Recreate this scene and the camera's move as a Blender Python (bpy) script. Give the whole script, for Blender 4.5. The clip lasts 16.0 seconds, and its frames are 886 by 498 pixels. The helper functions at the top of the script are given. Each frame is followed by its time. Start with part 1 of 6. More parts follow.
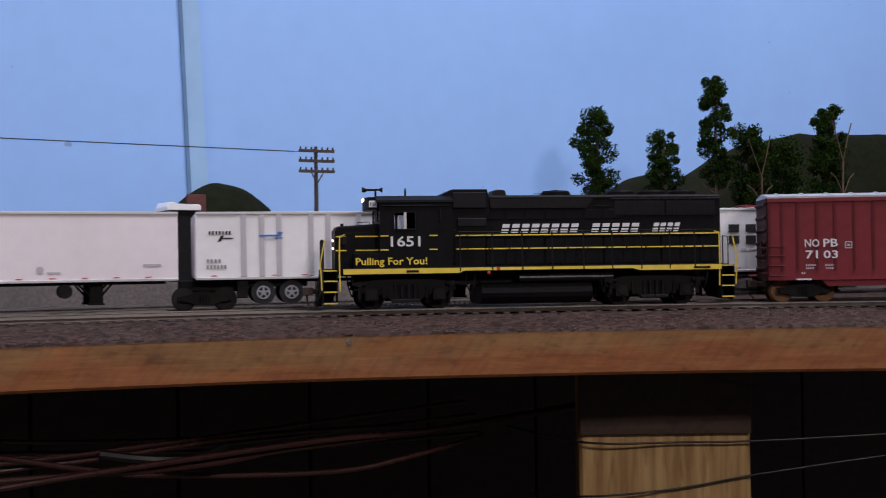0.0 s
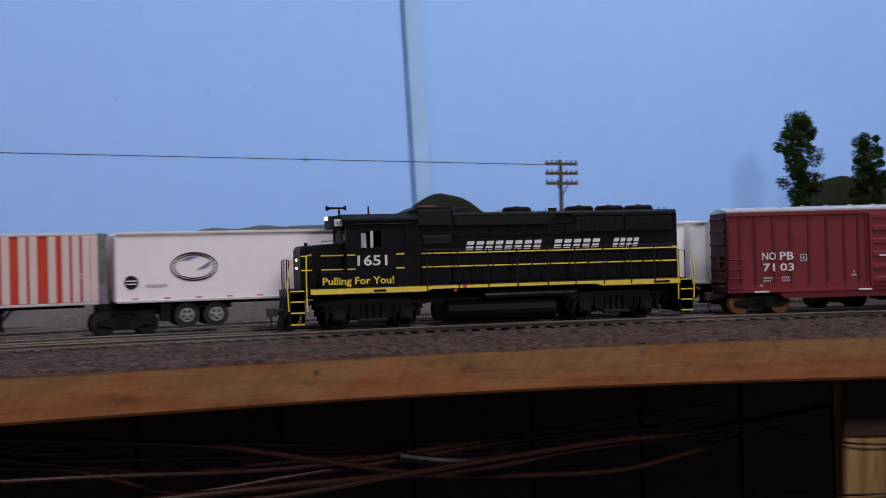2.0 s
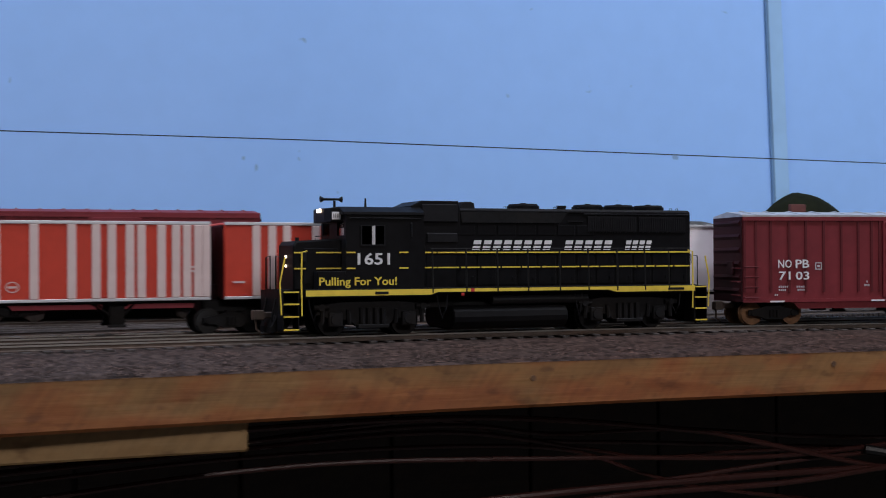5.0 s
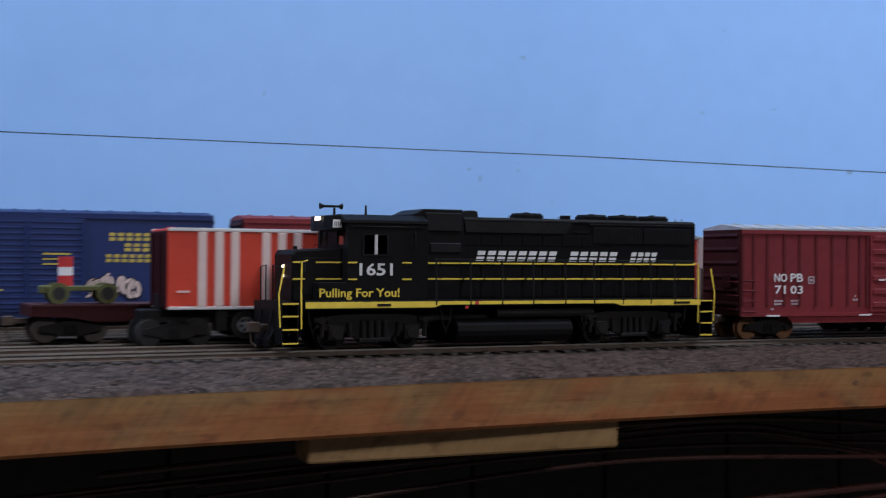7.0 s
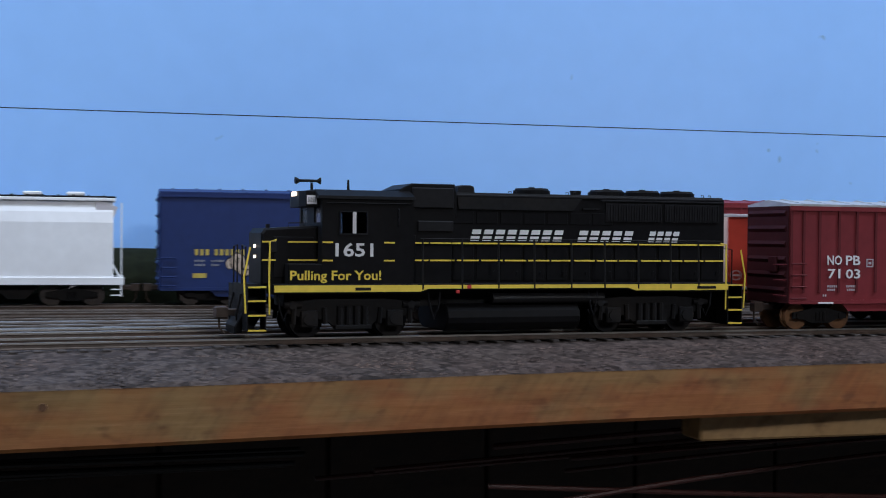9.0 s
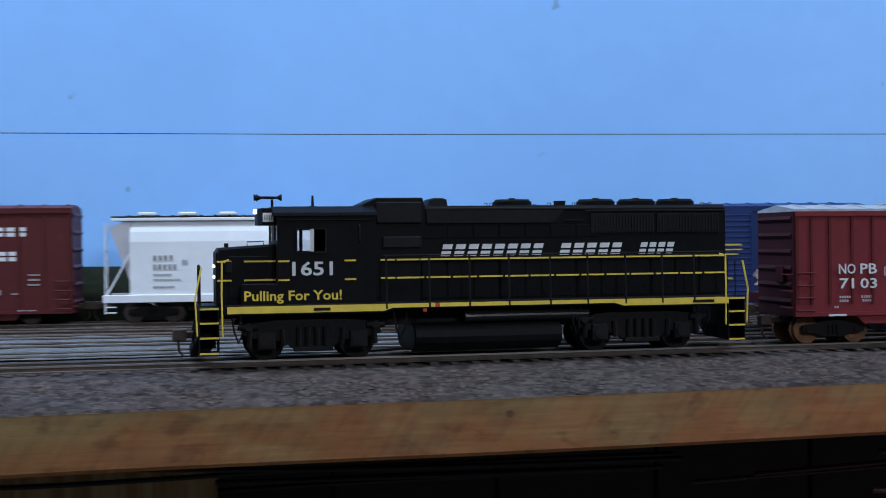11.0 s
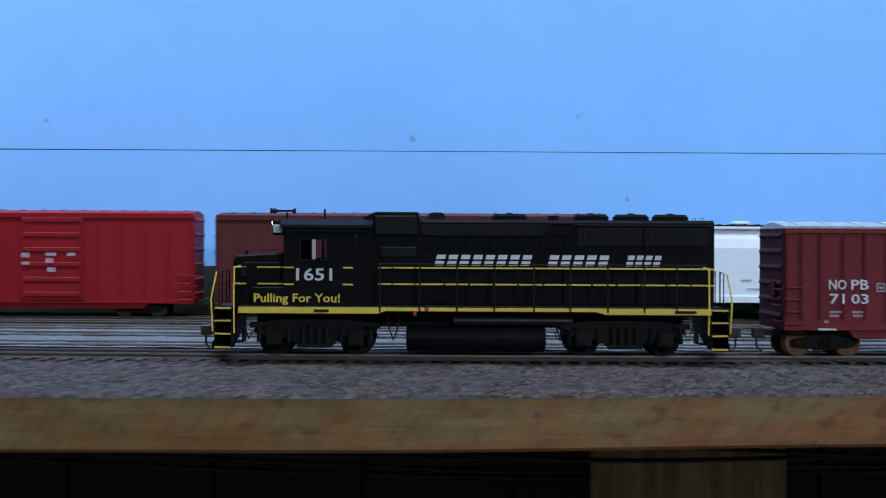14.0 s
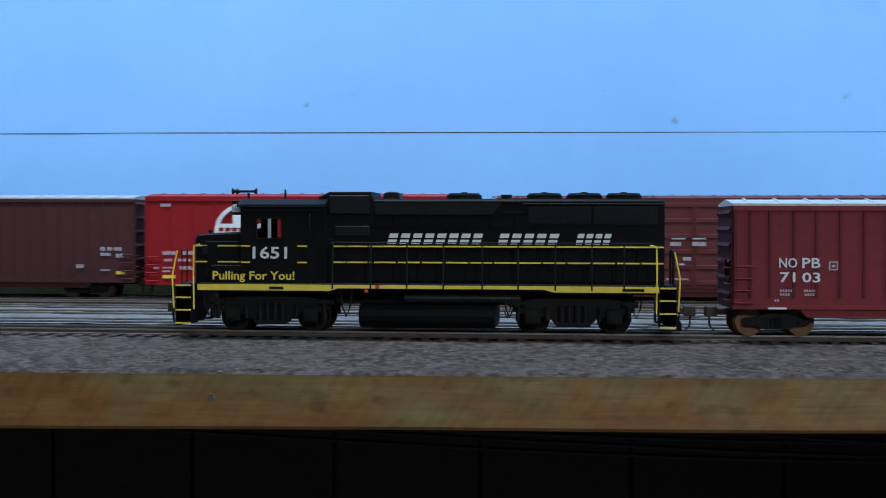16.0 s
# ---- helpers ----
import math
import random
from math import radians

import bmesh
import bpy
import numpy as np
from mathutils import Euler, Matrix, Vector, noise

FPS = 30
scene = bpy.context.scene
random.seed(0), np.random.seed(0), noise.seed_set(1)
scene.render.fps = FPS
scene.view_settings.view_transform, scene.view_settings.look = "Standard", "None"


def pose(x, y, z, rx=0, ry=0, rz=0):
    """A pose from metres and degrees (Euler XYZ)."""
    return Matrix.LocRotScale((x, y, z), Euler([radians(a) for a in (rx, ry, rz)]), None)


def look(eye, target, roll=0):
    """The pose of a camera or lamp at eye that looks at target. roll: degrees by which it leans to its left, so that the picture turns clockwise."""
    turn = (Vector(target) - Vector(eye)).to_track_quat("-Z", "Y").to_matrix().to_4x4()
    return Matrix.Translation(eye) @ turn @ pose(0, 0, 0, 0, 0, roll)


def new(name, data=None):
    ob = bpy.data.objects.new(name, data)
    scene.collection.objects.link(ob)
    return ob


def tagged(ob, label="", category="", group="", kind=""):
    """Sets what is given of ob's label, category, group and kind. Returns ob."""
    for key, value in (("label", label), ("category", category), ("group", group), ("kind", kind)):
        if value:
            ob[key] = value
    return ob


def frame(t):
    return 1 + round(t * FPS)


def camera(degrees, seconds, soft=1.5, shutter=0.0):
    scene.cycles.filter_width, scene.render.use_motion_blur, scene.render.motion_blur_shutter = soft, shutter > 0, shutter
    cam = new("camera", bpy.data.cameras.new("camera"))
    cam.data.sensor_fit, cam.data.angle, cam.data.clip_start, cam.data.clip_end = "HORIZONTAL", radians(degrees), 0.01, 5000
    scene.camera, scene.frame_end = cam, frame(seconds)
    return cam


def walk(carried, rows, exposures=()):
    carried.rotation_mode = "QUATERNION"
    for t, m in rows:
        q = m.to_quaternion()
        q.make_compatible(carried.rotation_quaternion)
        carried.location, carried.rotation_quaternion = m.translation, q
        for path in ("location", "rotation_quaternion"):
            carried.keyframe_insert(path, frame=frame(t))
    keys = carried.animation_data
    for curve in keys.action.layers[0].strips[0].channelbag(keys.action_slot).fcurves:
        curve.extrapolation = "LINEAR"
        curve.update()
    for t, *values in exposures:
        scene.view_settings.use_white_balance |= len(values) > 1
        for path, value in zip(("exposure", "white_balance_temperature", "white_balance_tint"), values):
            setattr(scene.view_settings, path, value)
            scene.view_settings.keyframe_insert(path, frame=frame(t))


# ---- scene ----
cam = camera(38.22, 16.0, soft=1.05, shutter=0.5)

# seconds, x, y, z, turn to the left, tilt up, roll
PATH = [
    (0, 0.90269, -0.49850, 0.01999, -30.262, 0.669, -0.807),
    (0.5, 0.86823, -0.49111, 0.01949, -31.132, 0.432, -1.157),
    (1, 0.84911, -0.48868, 0.02229, -29.925, 0.321, -1.249),
    (1.5, 0.83359, -0.49029, 0.02593, -28.378, 0.360, -1.513),
    (2, 0.81171, -0.48456, 0.02953, -26.291, 0.495, -1.529),
    (2.5, 0.78872, -0.47892, 0.02871, -24.900, 0.585, -1.010),
    (3, 0.76586, -0.46877, 0.02848, -23.485, 0.609, -0.712),
    (3.5, 0.74504, -0.45988, 0.02885, -22.667, 0.606, -0.811),
    (4, 0.71718, -0.44975, 0.02894, -22.445, 0.517, -0.660),
    (4.5, 0.68747, -0.44235, 0.02841, -21.619, 0.561, -0.397),
    (4.7, 0.67461, -0.43994, 0.02936, -20.993, 0.478, -0.311),
    (6.8, 0.50599, -0.42406, 0.03008, -22.794, 0.837, 0.367),
    (7, 0.49969, -0.42111, 0.03414, -22.270, 0.470, 0.436),
    (7.5, 0.48967, -0.42250, 0.03378, -14.111, -0.355, 0.244),
    (8, 0.46653, -0.41653, 0.03782, -15.733, -0.563, 0.646),
    (8.2, 0.45680, -0.41462, 0.03689, -16.004, -0.599, 0.818),
    (10.3, 0.36667, -0.40920, 0.03507, -9.845, -0.555, -0.133),
    (10.5, 0.35977, -0.41138, 0.03632, -9.073, -0.537, -0.206),
    (11, 0.33715, -0.41969, 0.03875, -6.659, -0.346, -0.593),
    (11.5, 0.31423, -0.42350, 0.03980, -4.672, -0.343, -0.263),
    (12, 0.29248, -0.41867, 0.04234, -2.999, -0.523, -0.098),
    (12.5, 0.27030, -0.42036, 0.04566, -1.526, -0.871, 0.310),
    (13, 0.23866, -0.42755, 0.05233, 1.250, -1.307, -0.196),
    (13.5, 0.21830, -0.43732, 0.05000, 3.588, -1.048, 0.197),
    (14, 0.17730, -0.48503, 0.04209, 3.097, -0.271, 0.273),
    (14.5, 0.15347, -0.51252, 0.04015, 4.935, -0.314, -0.098),
    (15, 0.12033, -0.50244, 0.03895, 5.464, -0.602, -0.029),
    (15.5, 0.09844, -0.49714, 0.03883, 5.993, -0.942, -0.331),
    (16, 0.06199, -0.49351, 0.03888, 6.356, -0.834, 0.128),
]
EXPOSURES = [(0, 0.25, 6500, 23), (4, 0.13, 6300, 18), (7.5, 0.31, 5950, 13), (10.5, 0.40, 5450, 8), (12.5, 0.42, 5050, 7), (14.5, 0.55, 5100, 4), (16, 0.66, 5350, 0)]
walk(cam, [(t, pose(x, y, z, 90 + p, 0, yaw) @ pose(0, 0, 0, 0, 0, r)) for t, x, y, z, yaw, p, r in PATH], EXPOSURES)

# ---- world and lights: a closed basement room with lamps on the ceiling ----
world = bpy.data.worlds.new("room_light")
world.use_nodes = True
world.node_tree.nodes["Background"].inputs[0].default_value = (0.75, 0.85, 1.0, 1)
world.node_tree.nodes["Background"].inputs[1].default_value = 0.004
scene.world = world


def area_lamp(name, at, to, sx, sy, watts, colour):
    data = bpy.data.lights.new(name, "AREA")
    data.shape, data.size, data.size_y, data.energy, data.color = "RECTANGLE", sx, sy, watts, colour
    ob = new(name, data)
    ob.matrix_world = look(at, to)
    return ob


LAMPS = [
    (-0.25, -0.08, 1.06, 11.0),
    (0.70, -0.08, 1.06, 2.4),
    (1.58, -0.38, 1.06, 11.0),
]
for lx, ly, lz, watts in LAMPS:
    area_lamp("tube_light", (lx, ly, lz), (lx, ly + 0.10, 0), 0.75, 0.14, watts, (0.90, 0.95, 1.0))
for lx, lz, watts, wide in ((0.1, 1.06, 2.6, 0.6), (1.02, 0.90, 8.5, 0.3)):
    area_lamp("aisle_light", (lx, -2.1, lz), (lx + 0.15, -0.2, 0), wide, 0.16, watts, (1.0, 0.93, 0.85))

# ---- materials ----
def material(name, colour, rough=0.6, metal=0.0, vary=0.12, grain=400.0, bump=0.0, stain=None, spread=0.35, random=0.0, big=None, spec=0.5):
    """A procedural surface: base colour with fine grain, larger stains, bump and uneven gloss."""
    m = bpy.data.materials.new(name)
    m.use_nodes = True
    nt = m.node_tree
    b = nt.nodes["Principled BSDF"]
    co = nt.nodes.new("ShaderNodeTexCoord")
    fine = nt.nodes.new("ShaderNodeTexNoise")
    fine.inputs["Scale"].default_value, fine.inputs["Detail"].default_value = grain, 4
    nt.links.new(co.outputs["Object"], fine.inputs["Vector"])
    wide = nt.nodes.new("ShaderNodeTexNoise")
    wide.inputs["Scale"].default_value, wide.inputs["Detail"].default_value = big or grain / 9, 3
    nt.links.new(co.outputs["Object"], wide.inputs["Vector"])
    ramp = nt.nodes.new("ShaderNodeValToRGB")
    ramp.color_ramp.elements[0].position, ramp.color_ramp.elements[1].position = 0.3, 0.7
    ramp.color_ramp.elements[0].color = (*[c * (1 - vary) for c in colour], 1)
    ramp.color_ramp.elements[1].color = (*[min(1, c * (1 + vary)) for c in colour], 1)
    nt.links.new(fine.outputs["Fac"], ramp.inputs["Fac"])
    mix = nt.nodes.new("ShaderNodeMixRGB")
    mix.inputs["Color2"].default_value = (*(stain or [c * 0.6 for c in colour]), 1)
    step = nt.nodes.new("ShaderNodeMapRange")
    step.inputs["From Min"].default_value, step.inputs["From Max"].default_value = 0.48, 0.72
    step.inputs["To Max"].default_value = spread
    nt.links.new(wide.outputs["Fac"], step.inputs["Value"])
    nt.links.new(step.outputs["Result"], mix.inputs["Fac"])
    nt.links.new(ramp.outputs["Color"], mix.inputs["Color1"])
    last = mix.outputs["Color"]
    if random:
        info = nt.nodes.new("ShaderNodeObjectInfo")
        hsv = nt.nodes.new("ShaderNodeHueSaturation")
        span = nt.nodes.new("ShaderNodeMapRange")
        span.inputs["To Min"].default_value, span.inputs["To Max"].default_value = 1 - random, 1 + random
        nt.links.new(info.outputs["Random"], span.inputs["Value"])
        nt.links.new(span.outputs["Result"], hsv.inputs["Value"])
        nt.links.new(last, hsv.inputs["Color"])
        last = hsv.outputs["Color"]
    nt.links.new(last, b.inputs["Base Color"])
    gloss = nt.nodes.new("ShaderNodeMapRange")
    gloss.inputs["To Min"].default_value, gloss.inputs["To Max"].default_value = max(0.05, rough - 0.12), min(1, rough + 0.12)
    nt.links.new(wide.outputs["Fac"], gloss.inputs["Value"])
    nt.links.new(gloss.outputs["Result"], b.inputs["Roughness"])
    b.inputs["Metallic"].default_value = metal
    b.inputs["Specular IOR Level"].default_value = spec
    if bump:
        bp = nt.nodes.new("ShaderNodeBump")
        bp.inputs["Strength"].default_value, bp.inputs["Distance"].default_value = bump, 0.0006
        nt.links.new(fine.outputs["Fac"], bp.inputs["Height"])
        nt.links.new(bp.outputs["Normal"], b.inputs["Normal"])
    return m


def glow(name, colour, strength):
    m = bpy.data.materials.new(name)
    m.use_nodes = True
    b = m.node_tree.nodes["Principled BSDF"]
    b.inputs["Base Color"].default_value = (*colour, 1)
    b.inputs["Emission Color"].default_value = (*colour, 1)
    b.inputs["Emission Strength"].default_value = strength
    return m


def wood(name, light, dark, orange, upright=False):
    """Planed softwood with long grain along x, or up along z, patches and dirt."""
    m = bpy.data.materials.new(name)
    m.use_nodes = True
    nt = m.node_tree
    b = nt.nodes["Principled BSDF"]
    co = nt.nodes.new("ShaderNodeTexCoord")

    def noise_at(scale, sx, sy, sz, detail):
        mp = nt.nodes.new("ShaderNodeMapping")
        mp.inputs["Scale"].default_value = (sz * 1.4, sy, sx * 0.35) if upright else (sx, sy, sz)
        n = nt.nodes.new("ShaderNodeTexNoise")
        n.inputs["Scale"].default_value, n.inputs["Detail"].default_value = scale, detail
        nt.links.new(co.outputs["Object"], mp.inputs["Vector"])
        nt.links.new(mp.outputs["Vector"], n.inputs["Vector"])
        return n.outputs["Fac"]

    def ramp_of(fac, stops):
        r = nt.nodes.new("ShaderNodeValToRGB")
        r.color_ramp.elements[0].position, r.color_ramp.elements[0].color = stops[0][0], (*stops[0][1], 1)
        r.color_ramp.elements[1].position, r.color_ramp.elements[1].color = stops[1][0], (*stops[1][1], 1)
        for p, c in stops[2:]:
            r.color_ramp.elements.new(p).color = (*c, 1)
        nt.links.new(fac, r.inputs["Fac"])
        return r.outputs["Color"]

    grain = ramp_of(noise_at(70, 0.7, 1, 2.2, 9), [(0.36, dark), (0.62, light)])
    turn = nt.nodes.new("ShaderNodeVectorRotate")
    turn.rotation_type, turn.inputs["Angle"].default_value = "Y_AXIS", 0.95
    nt.links.new(co.outputs["Object"], turn.inputs["Vector"])
    stretch = nt.nodes.new("ShaderNodeMapping")
    stretch.inputs["Scale"].default_value = (0.9, 1, 6)
    nt.links.new(turn.outputs["Vector"], stretch.inputs["Vector"])
    saw = nt.nodes.new("ShaderNodeTexNoise")
    saw.inputs["Scale"].default_value, saw.inputs["Detail"].default_value = 70, 3
    nt.links.new(stretch.outputs["Vector"], saw.inputs["Vector"])
    split = nt.nodes.new("ShaderNodeSeparateXYZ")
    nt.links.new(co.outputs["Object"], split.inputs["Vector"])
    age = nt.nodes.new("ShaderNodeMapRange")
    age.inputs["From Min"].default_value, age.inputs["From Max"].default_value = -0.027, -0.012
    age.inputs["To Min"].default_value, age.inputs["To Max"].default_value = -0.16, 0.09
    nt.links.new(split.outputs["Z"], age.inputs["Value"])
    both = nt.nodes.new("ShaderNodeMath")
    nt.links.new(noise_at(30, 1, 1, 2.2, 6), both.inputs[0])
    nt.links.new(age.outputs["Result"], both.inputs[1])
    patch = ramp_of(both.outputs["Value"], [(0.42, orange), (0.6, light)])
    mix = nt.nodes.new("ShaderNodeMixRGB")
    mix.blend_type = "MIX"
    mix.inputs["Fac"].default_value = 0.2 if upright else 0.55
    nt.links.new(grain, mix.inputs["Color1"])
    nt.links.new(patch, mix.inputs["Color2"])
    dirt = nt.nodes.new("ShaderNodeMixRGB")
    dirt.blend_type = "MULTIPLY"
    dirt.inputs["Fac"].default_value = 0.5
    nt.links.new(mix.outputs["Color"], dirt.inputs["Color1"])
    nt.links.new(ramp_of(noise_at(120, 0.8, 1, 1.5, 7), [(0.31, (0.34, 0.25, 0.18)), (0.42, (1, 1, 1))]), dirt.inputs["Color2"])
    marks_on = nt.nodes.new("ShaderNodeMixRGB")
    marks_on.blend_type = "MULTIPLY"
    marks_on.inputs["Fac"].default_value = 0.0 if upright else 0.32
    nt.links.new(dirt.outputs["Color"], marks_on.inputs["Color1"])
    nt.links.new(ramp_of(saw.outputs["Fac"], [(0.36, (0.58, 0.52, 0.46)), (0.56, (1.08, 1.04, 1.0))]), marks_on.inputs["Color2"])
    nt.links.new(marks_on.outputs["Color"], b.inputs["Base Color"])
    b.inputs["Roughness"].default_value = 0.62
    bp = nt.nodes.new("ShaderNodeBump")
    bp.inputs["Strength"].default_value, bp.inputs["Distance"].default_value = 0.4, 0.0006
    nt.links.new(noise_at(90, 0.2, 1, 3, 4), bp.inputs["Height"])
    nt.links.new(bp.outputs["Normal"], b.inputs["Normal"])
    return m


M_WOOD = wood("edge_wood", (0.285, 0.165, 0.060), (0.150, 0.078, 0.029), (0.33, 0.098, 0.022))
M_PLANK = wood("bracket_wood", (0.44, 0.30, 0.14), (0.30, 0.18, 0.07), (0.40, 0.24, 0.10))
M_POST = wood("post_wood", (0.60, 0.40, 0.17), (0.30, 0.16, 0.055), (0.55, 0.32, 0.12), upright=True)
# dark brown that paints the table edge's shadow on the leg
M_SHADE_BATTEN = wood("shade_batten_wood", (0.060, 0.030, 0.016), (0.030, 0.015, 0.008), (0.055, 0.024, 0.012))
# wood darkened so that the shade under the table is in its colour
M_SHADEWOOD = wood("shaded_frame_wood", (0.036, 0.020, 0.013), (0.017, 0.010, 0.007), (0.029, 0.016, 0.010))
M_BALLAST = material("ballast", (0.048, 0.039, 0.036), 0.95, spec=0.1, vary=0.3, grain=900, bump=0.7, stain=(0.050, 0.036, 0.032), spread=0.7, big=28)


def tint_along(m, colour, x0, x1):
    """Turn a ground cover towards another stone colour along the layout."""
    nt = m.node_tree
    base = nt.nodes["Principled BSDF"].inputs["Base Color"]
    src = base.links[0].from_socket
    co = nt.nodes.new("ShaderNodeTexCoord")
    sep = nt.nodes.new("ShaderNodeSeparateXYZ")
    nt.links.new(co.outputs["Object"], sep.inputs["Vector"])
    span = nt.nodes.new("ShaderNodeMapRange")
    span.inputs["From Min"].default_value, span.inputs["From Max"].default_value = x0, x1
    nt.links.new(sep.outputs["X"], span.inputs["Value"])
    mul = nt.nodes.new("ShaderNodeMixRGB")
    mul.blend_type = "MULTIPLY"
    mul.inputs["Color2"].default_value = (*colour, 1)
    nt.links.new(span.outputs["Result"], mul.inputs["Fac"])
    nt.links.new(src, mul.inputs["Color1"])
    nt.links.new(mul.outputs["Color"], base)


def speckled(m, scale, low, high):
    """Single stones of a gravel cover: each cell its own tone."""
    nt = m.node_tree
    base = nt.nodes["Principled BSDF"].inputs["Base Color"]
    src = base.links[0].from_socket
    co = nt.nodes.new("ShaderNodeTexCoord")
    cells = nt.nodes.new("ShaderNodeTexVoronoi")
    cells.inputs["Scale"].default_value = scale
    nt.links.new(co.outputs["Object"], cells.inputs["Vector"])
    tone = nt.nodes.new("ShaderNodeSeparateColor")
    nt.links.new(cells.outputs["Color"], tone.inputs["Color"])
    span = nt.nodes.new("ShaderNodeMapRange")
    span.inputs["To Min"].default_value, span.inputs["To Max"].default_value = low, high
    nt.links.new(tone.outputs["Red"], span.inputs["Value"])
    hsv = nt.nodes.new("ShaderNodeHueSaturation")
    nt.links.new(span.outputs["Result"], hsv.inputs["Value"])
    nt.links.new(src, hsv.inputs["Color"])
    nt.links.new(hsv.outputs["Color"], base)


def island_tones(m, low, high):
    """Each loose stone its own tone."""
    nt = m.node_tree
    base = nt.nodes["Principled BSDF"].inputs["Base Color"]
    src = base.links[0].from_socket
    geo = nt.nodes.new("ShaderNodeNewGeometry")
    span = nt.nodes.new("ShaderNodeMapRange")
    span.inputs["To Min"].default_value, span.inputs["To Max"].default_value = low, high
    nt.links.new(geo.outputs["Random Per Island"], span.inputs["Value"])
    hsv = nt.nodes.new("ShaderNodeHueSaturation")
    nt.links.new(span.outputs["Result"], hsv.inputs["Value"])
    nt.links.new(src, hsv.inputs["Color"])
    nt.links.new(hsv.outputs["Color"], base)


M_PALEBED = material("pale_gravel", (0.135, 0.135, 0.14), 0.95, spec=0.1, vary=0.35, grain=700, bump=0.8, stain=(0.10, 0.092, 0.088), spread=0.6, big=25)
M_STONE = material("ballast_stone", (0.055, 0.045, 0.043), 0.95, spec=0.1, vary=0.35, grain=500, stain=(0.085, 0.06, 0.05), spread=0.7, big=40)
for stone in (M_BALLAST, M_STONE):
    tint_along(stone, (0.84, 0.65, 0.59), 0.45, 0.95)
tint_along(M_WOOD, (0.92, 1.14, 1.10), 0.50, 0.10)
tint_along(M_WOOD, (0.92, 0.78, 0.68), 0.45, 0.85)
speckled(M_BALLAST, 420, 0.45, 1.7)
speckled(M_PALEBED, 420, 0.75, 1.25)
island_tones(M_STONE, 0.45, 2.3)
M_SKY = material("backdrop_paint", (0.30, 0.53, 0.95), 0.8, vary=0.02, grain=60, stain=(0.25, 0.455, 0.85), spread=0.55, big=4)
def flecks(m, scale, lo, hi, colour):
    """A few small dirt flecks on a painted surface."""
    nt = m.node_tree
    base = nt.nodes["Principled BSDF"].inputs["Base Color"]
    src = base.links[0].from_socket
    co = nt.nodes.new("ShaderNodeTexCoord")
    n = nt.nodes.new("ShaderNodeTexNoise")
    n.inputs["Scale"].default_value, n.inputs["Detail"].default_value = scale, 2
    nt.links.new(co.outputs["Object"], n.inputs["Vector"])
    span = nt.nodes.new("ShaderNodeMapRange")
    span.inputs["From Min"].default_value, span.inputs["From Max"].default_value = lo, hi
    span.inputs["To Max"].default_value = 0.7
    nt.links.new(n.outputs["Fac"], span.inputs["Value"])
    mix = nt.nodes.new("ShaderNodeMixRGB")
    mix.inputs["Color2"].default_value = (*colour, 1)
    nt.links.new(span.outputs["Result"], mix.inputs["Fac"])
    nt.links.new(src, mix.inputs["Color1"])
    nt.links.new(mix.outputs["Color"], base)


flecks(M_SKY, 75, 0.755, 0.80, (0.17, 0.27, 0.42))
M_STRIP = material("backdrop_joint", (0.32, 0.55, 0.84), 0.6, vary=0.04, grain=80)
M_JOINT = material("joint_shadow", (0.12, 0.24, 0.42), 0.8, grain=80)
M_WALL = material("plain_wall", (0.26, 0.25, 0.24), 0.8, grain=30, vary=0.04)
M_FLOOR = material("concrete", (0.09, 0.085, 0.08), 0.9, grain=60)
M_RAIL = material("rail_metal", (0.50, 0.47, 0.43), 0.32, metal=0.9, vary=0.15, grain=200, stain=(0.18, 0.10, 0.06), spread=0.3)
M_RAILSIDE = material("rail_side", (0.10, 0.080, 0.069), 0.7, spec=0.15, vary=0.25, grain=300, stain=(0.12, 0.065, 0.04), spread=0.5)
M_RAILDULL = material("dull_rail_head", (0.17, 0.15, 0.14), 0.6, metal=0.15, spec=0.2, vary=0.25, grain=200, stain=(0.10, 0.07, 0.05), spread=0.6)
M_TIE = material("tie_plastic", (0.036, 0.028, 0.025), 0.85, vary=0.3, grain=500, random=0.25)
M_BLACK = material("black_paint", (0.0068, 0.0068, 0.0078), 0.5, spec=0.06, vary=0.2, grain=300, stain=(0.015, 0.014, 0.014), spread=0.35)
M_FRAME = material("black_frame", (0.009, 0.009, 0.010), 0.6, spec=0.13, vary=0.3, grain=500, stain=(0.025, 0.020, 0.017), spread=0.5)
M_GREY = material("weathered_black", (0.012, 0.012, 0.014), 0.5, spec=0.12, vary=0.2, grain=500)
M_GLOSS = material("gloss_black", (0.010, 0.010, 0.011), 0.34, spec=0.3, vary=0.2, grain=300)
M_YELLOW = material("yellow_paint", (0.80, 0.60, 0.06), 0.5, vary=0.08, grain=300, stain=(0.50, 0.33, 0.03), spread=0.4)
M_WHITE = material("white_lettering", (0.72, 0.72, 0.74), 0.5, vary=0.05, grain=300)
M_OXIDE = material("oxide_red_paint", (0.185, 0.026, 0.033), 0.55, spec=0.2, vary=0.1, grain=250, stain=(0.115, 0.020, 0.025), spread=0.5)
# oxide red with the shade of the boxcar ends put into its colour
M_OXIDE_SHADE = material("oxide_red_shade", (0.036, 0.009, 0.011), 0.6, spec=0.08, vary=0.12, grain=250)
# darker copy of the oxide red: the posts' thin shadow lines as colour
M_OXIDE_POST_SHADE = material("oxide_red_post_shade", (0.105, 0.017, 0.021), 0.6, spec=0.15, vary=0.12, grain=250)
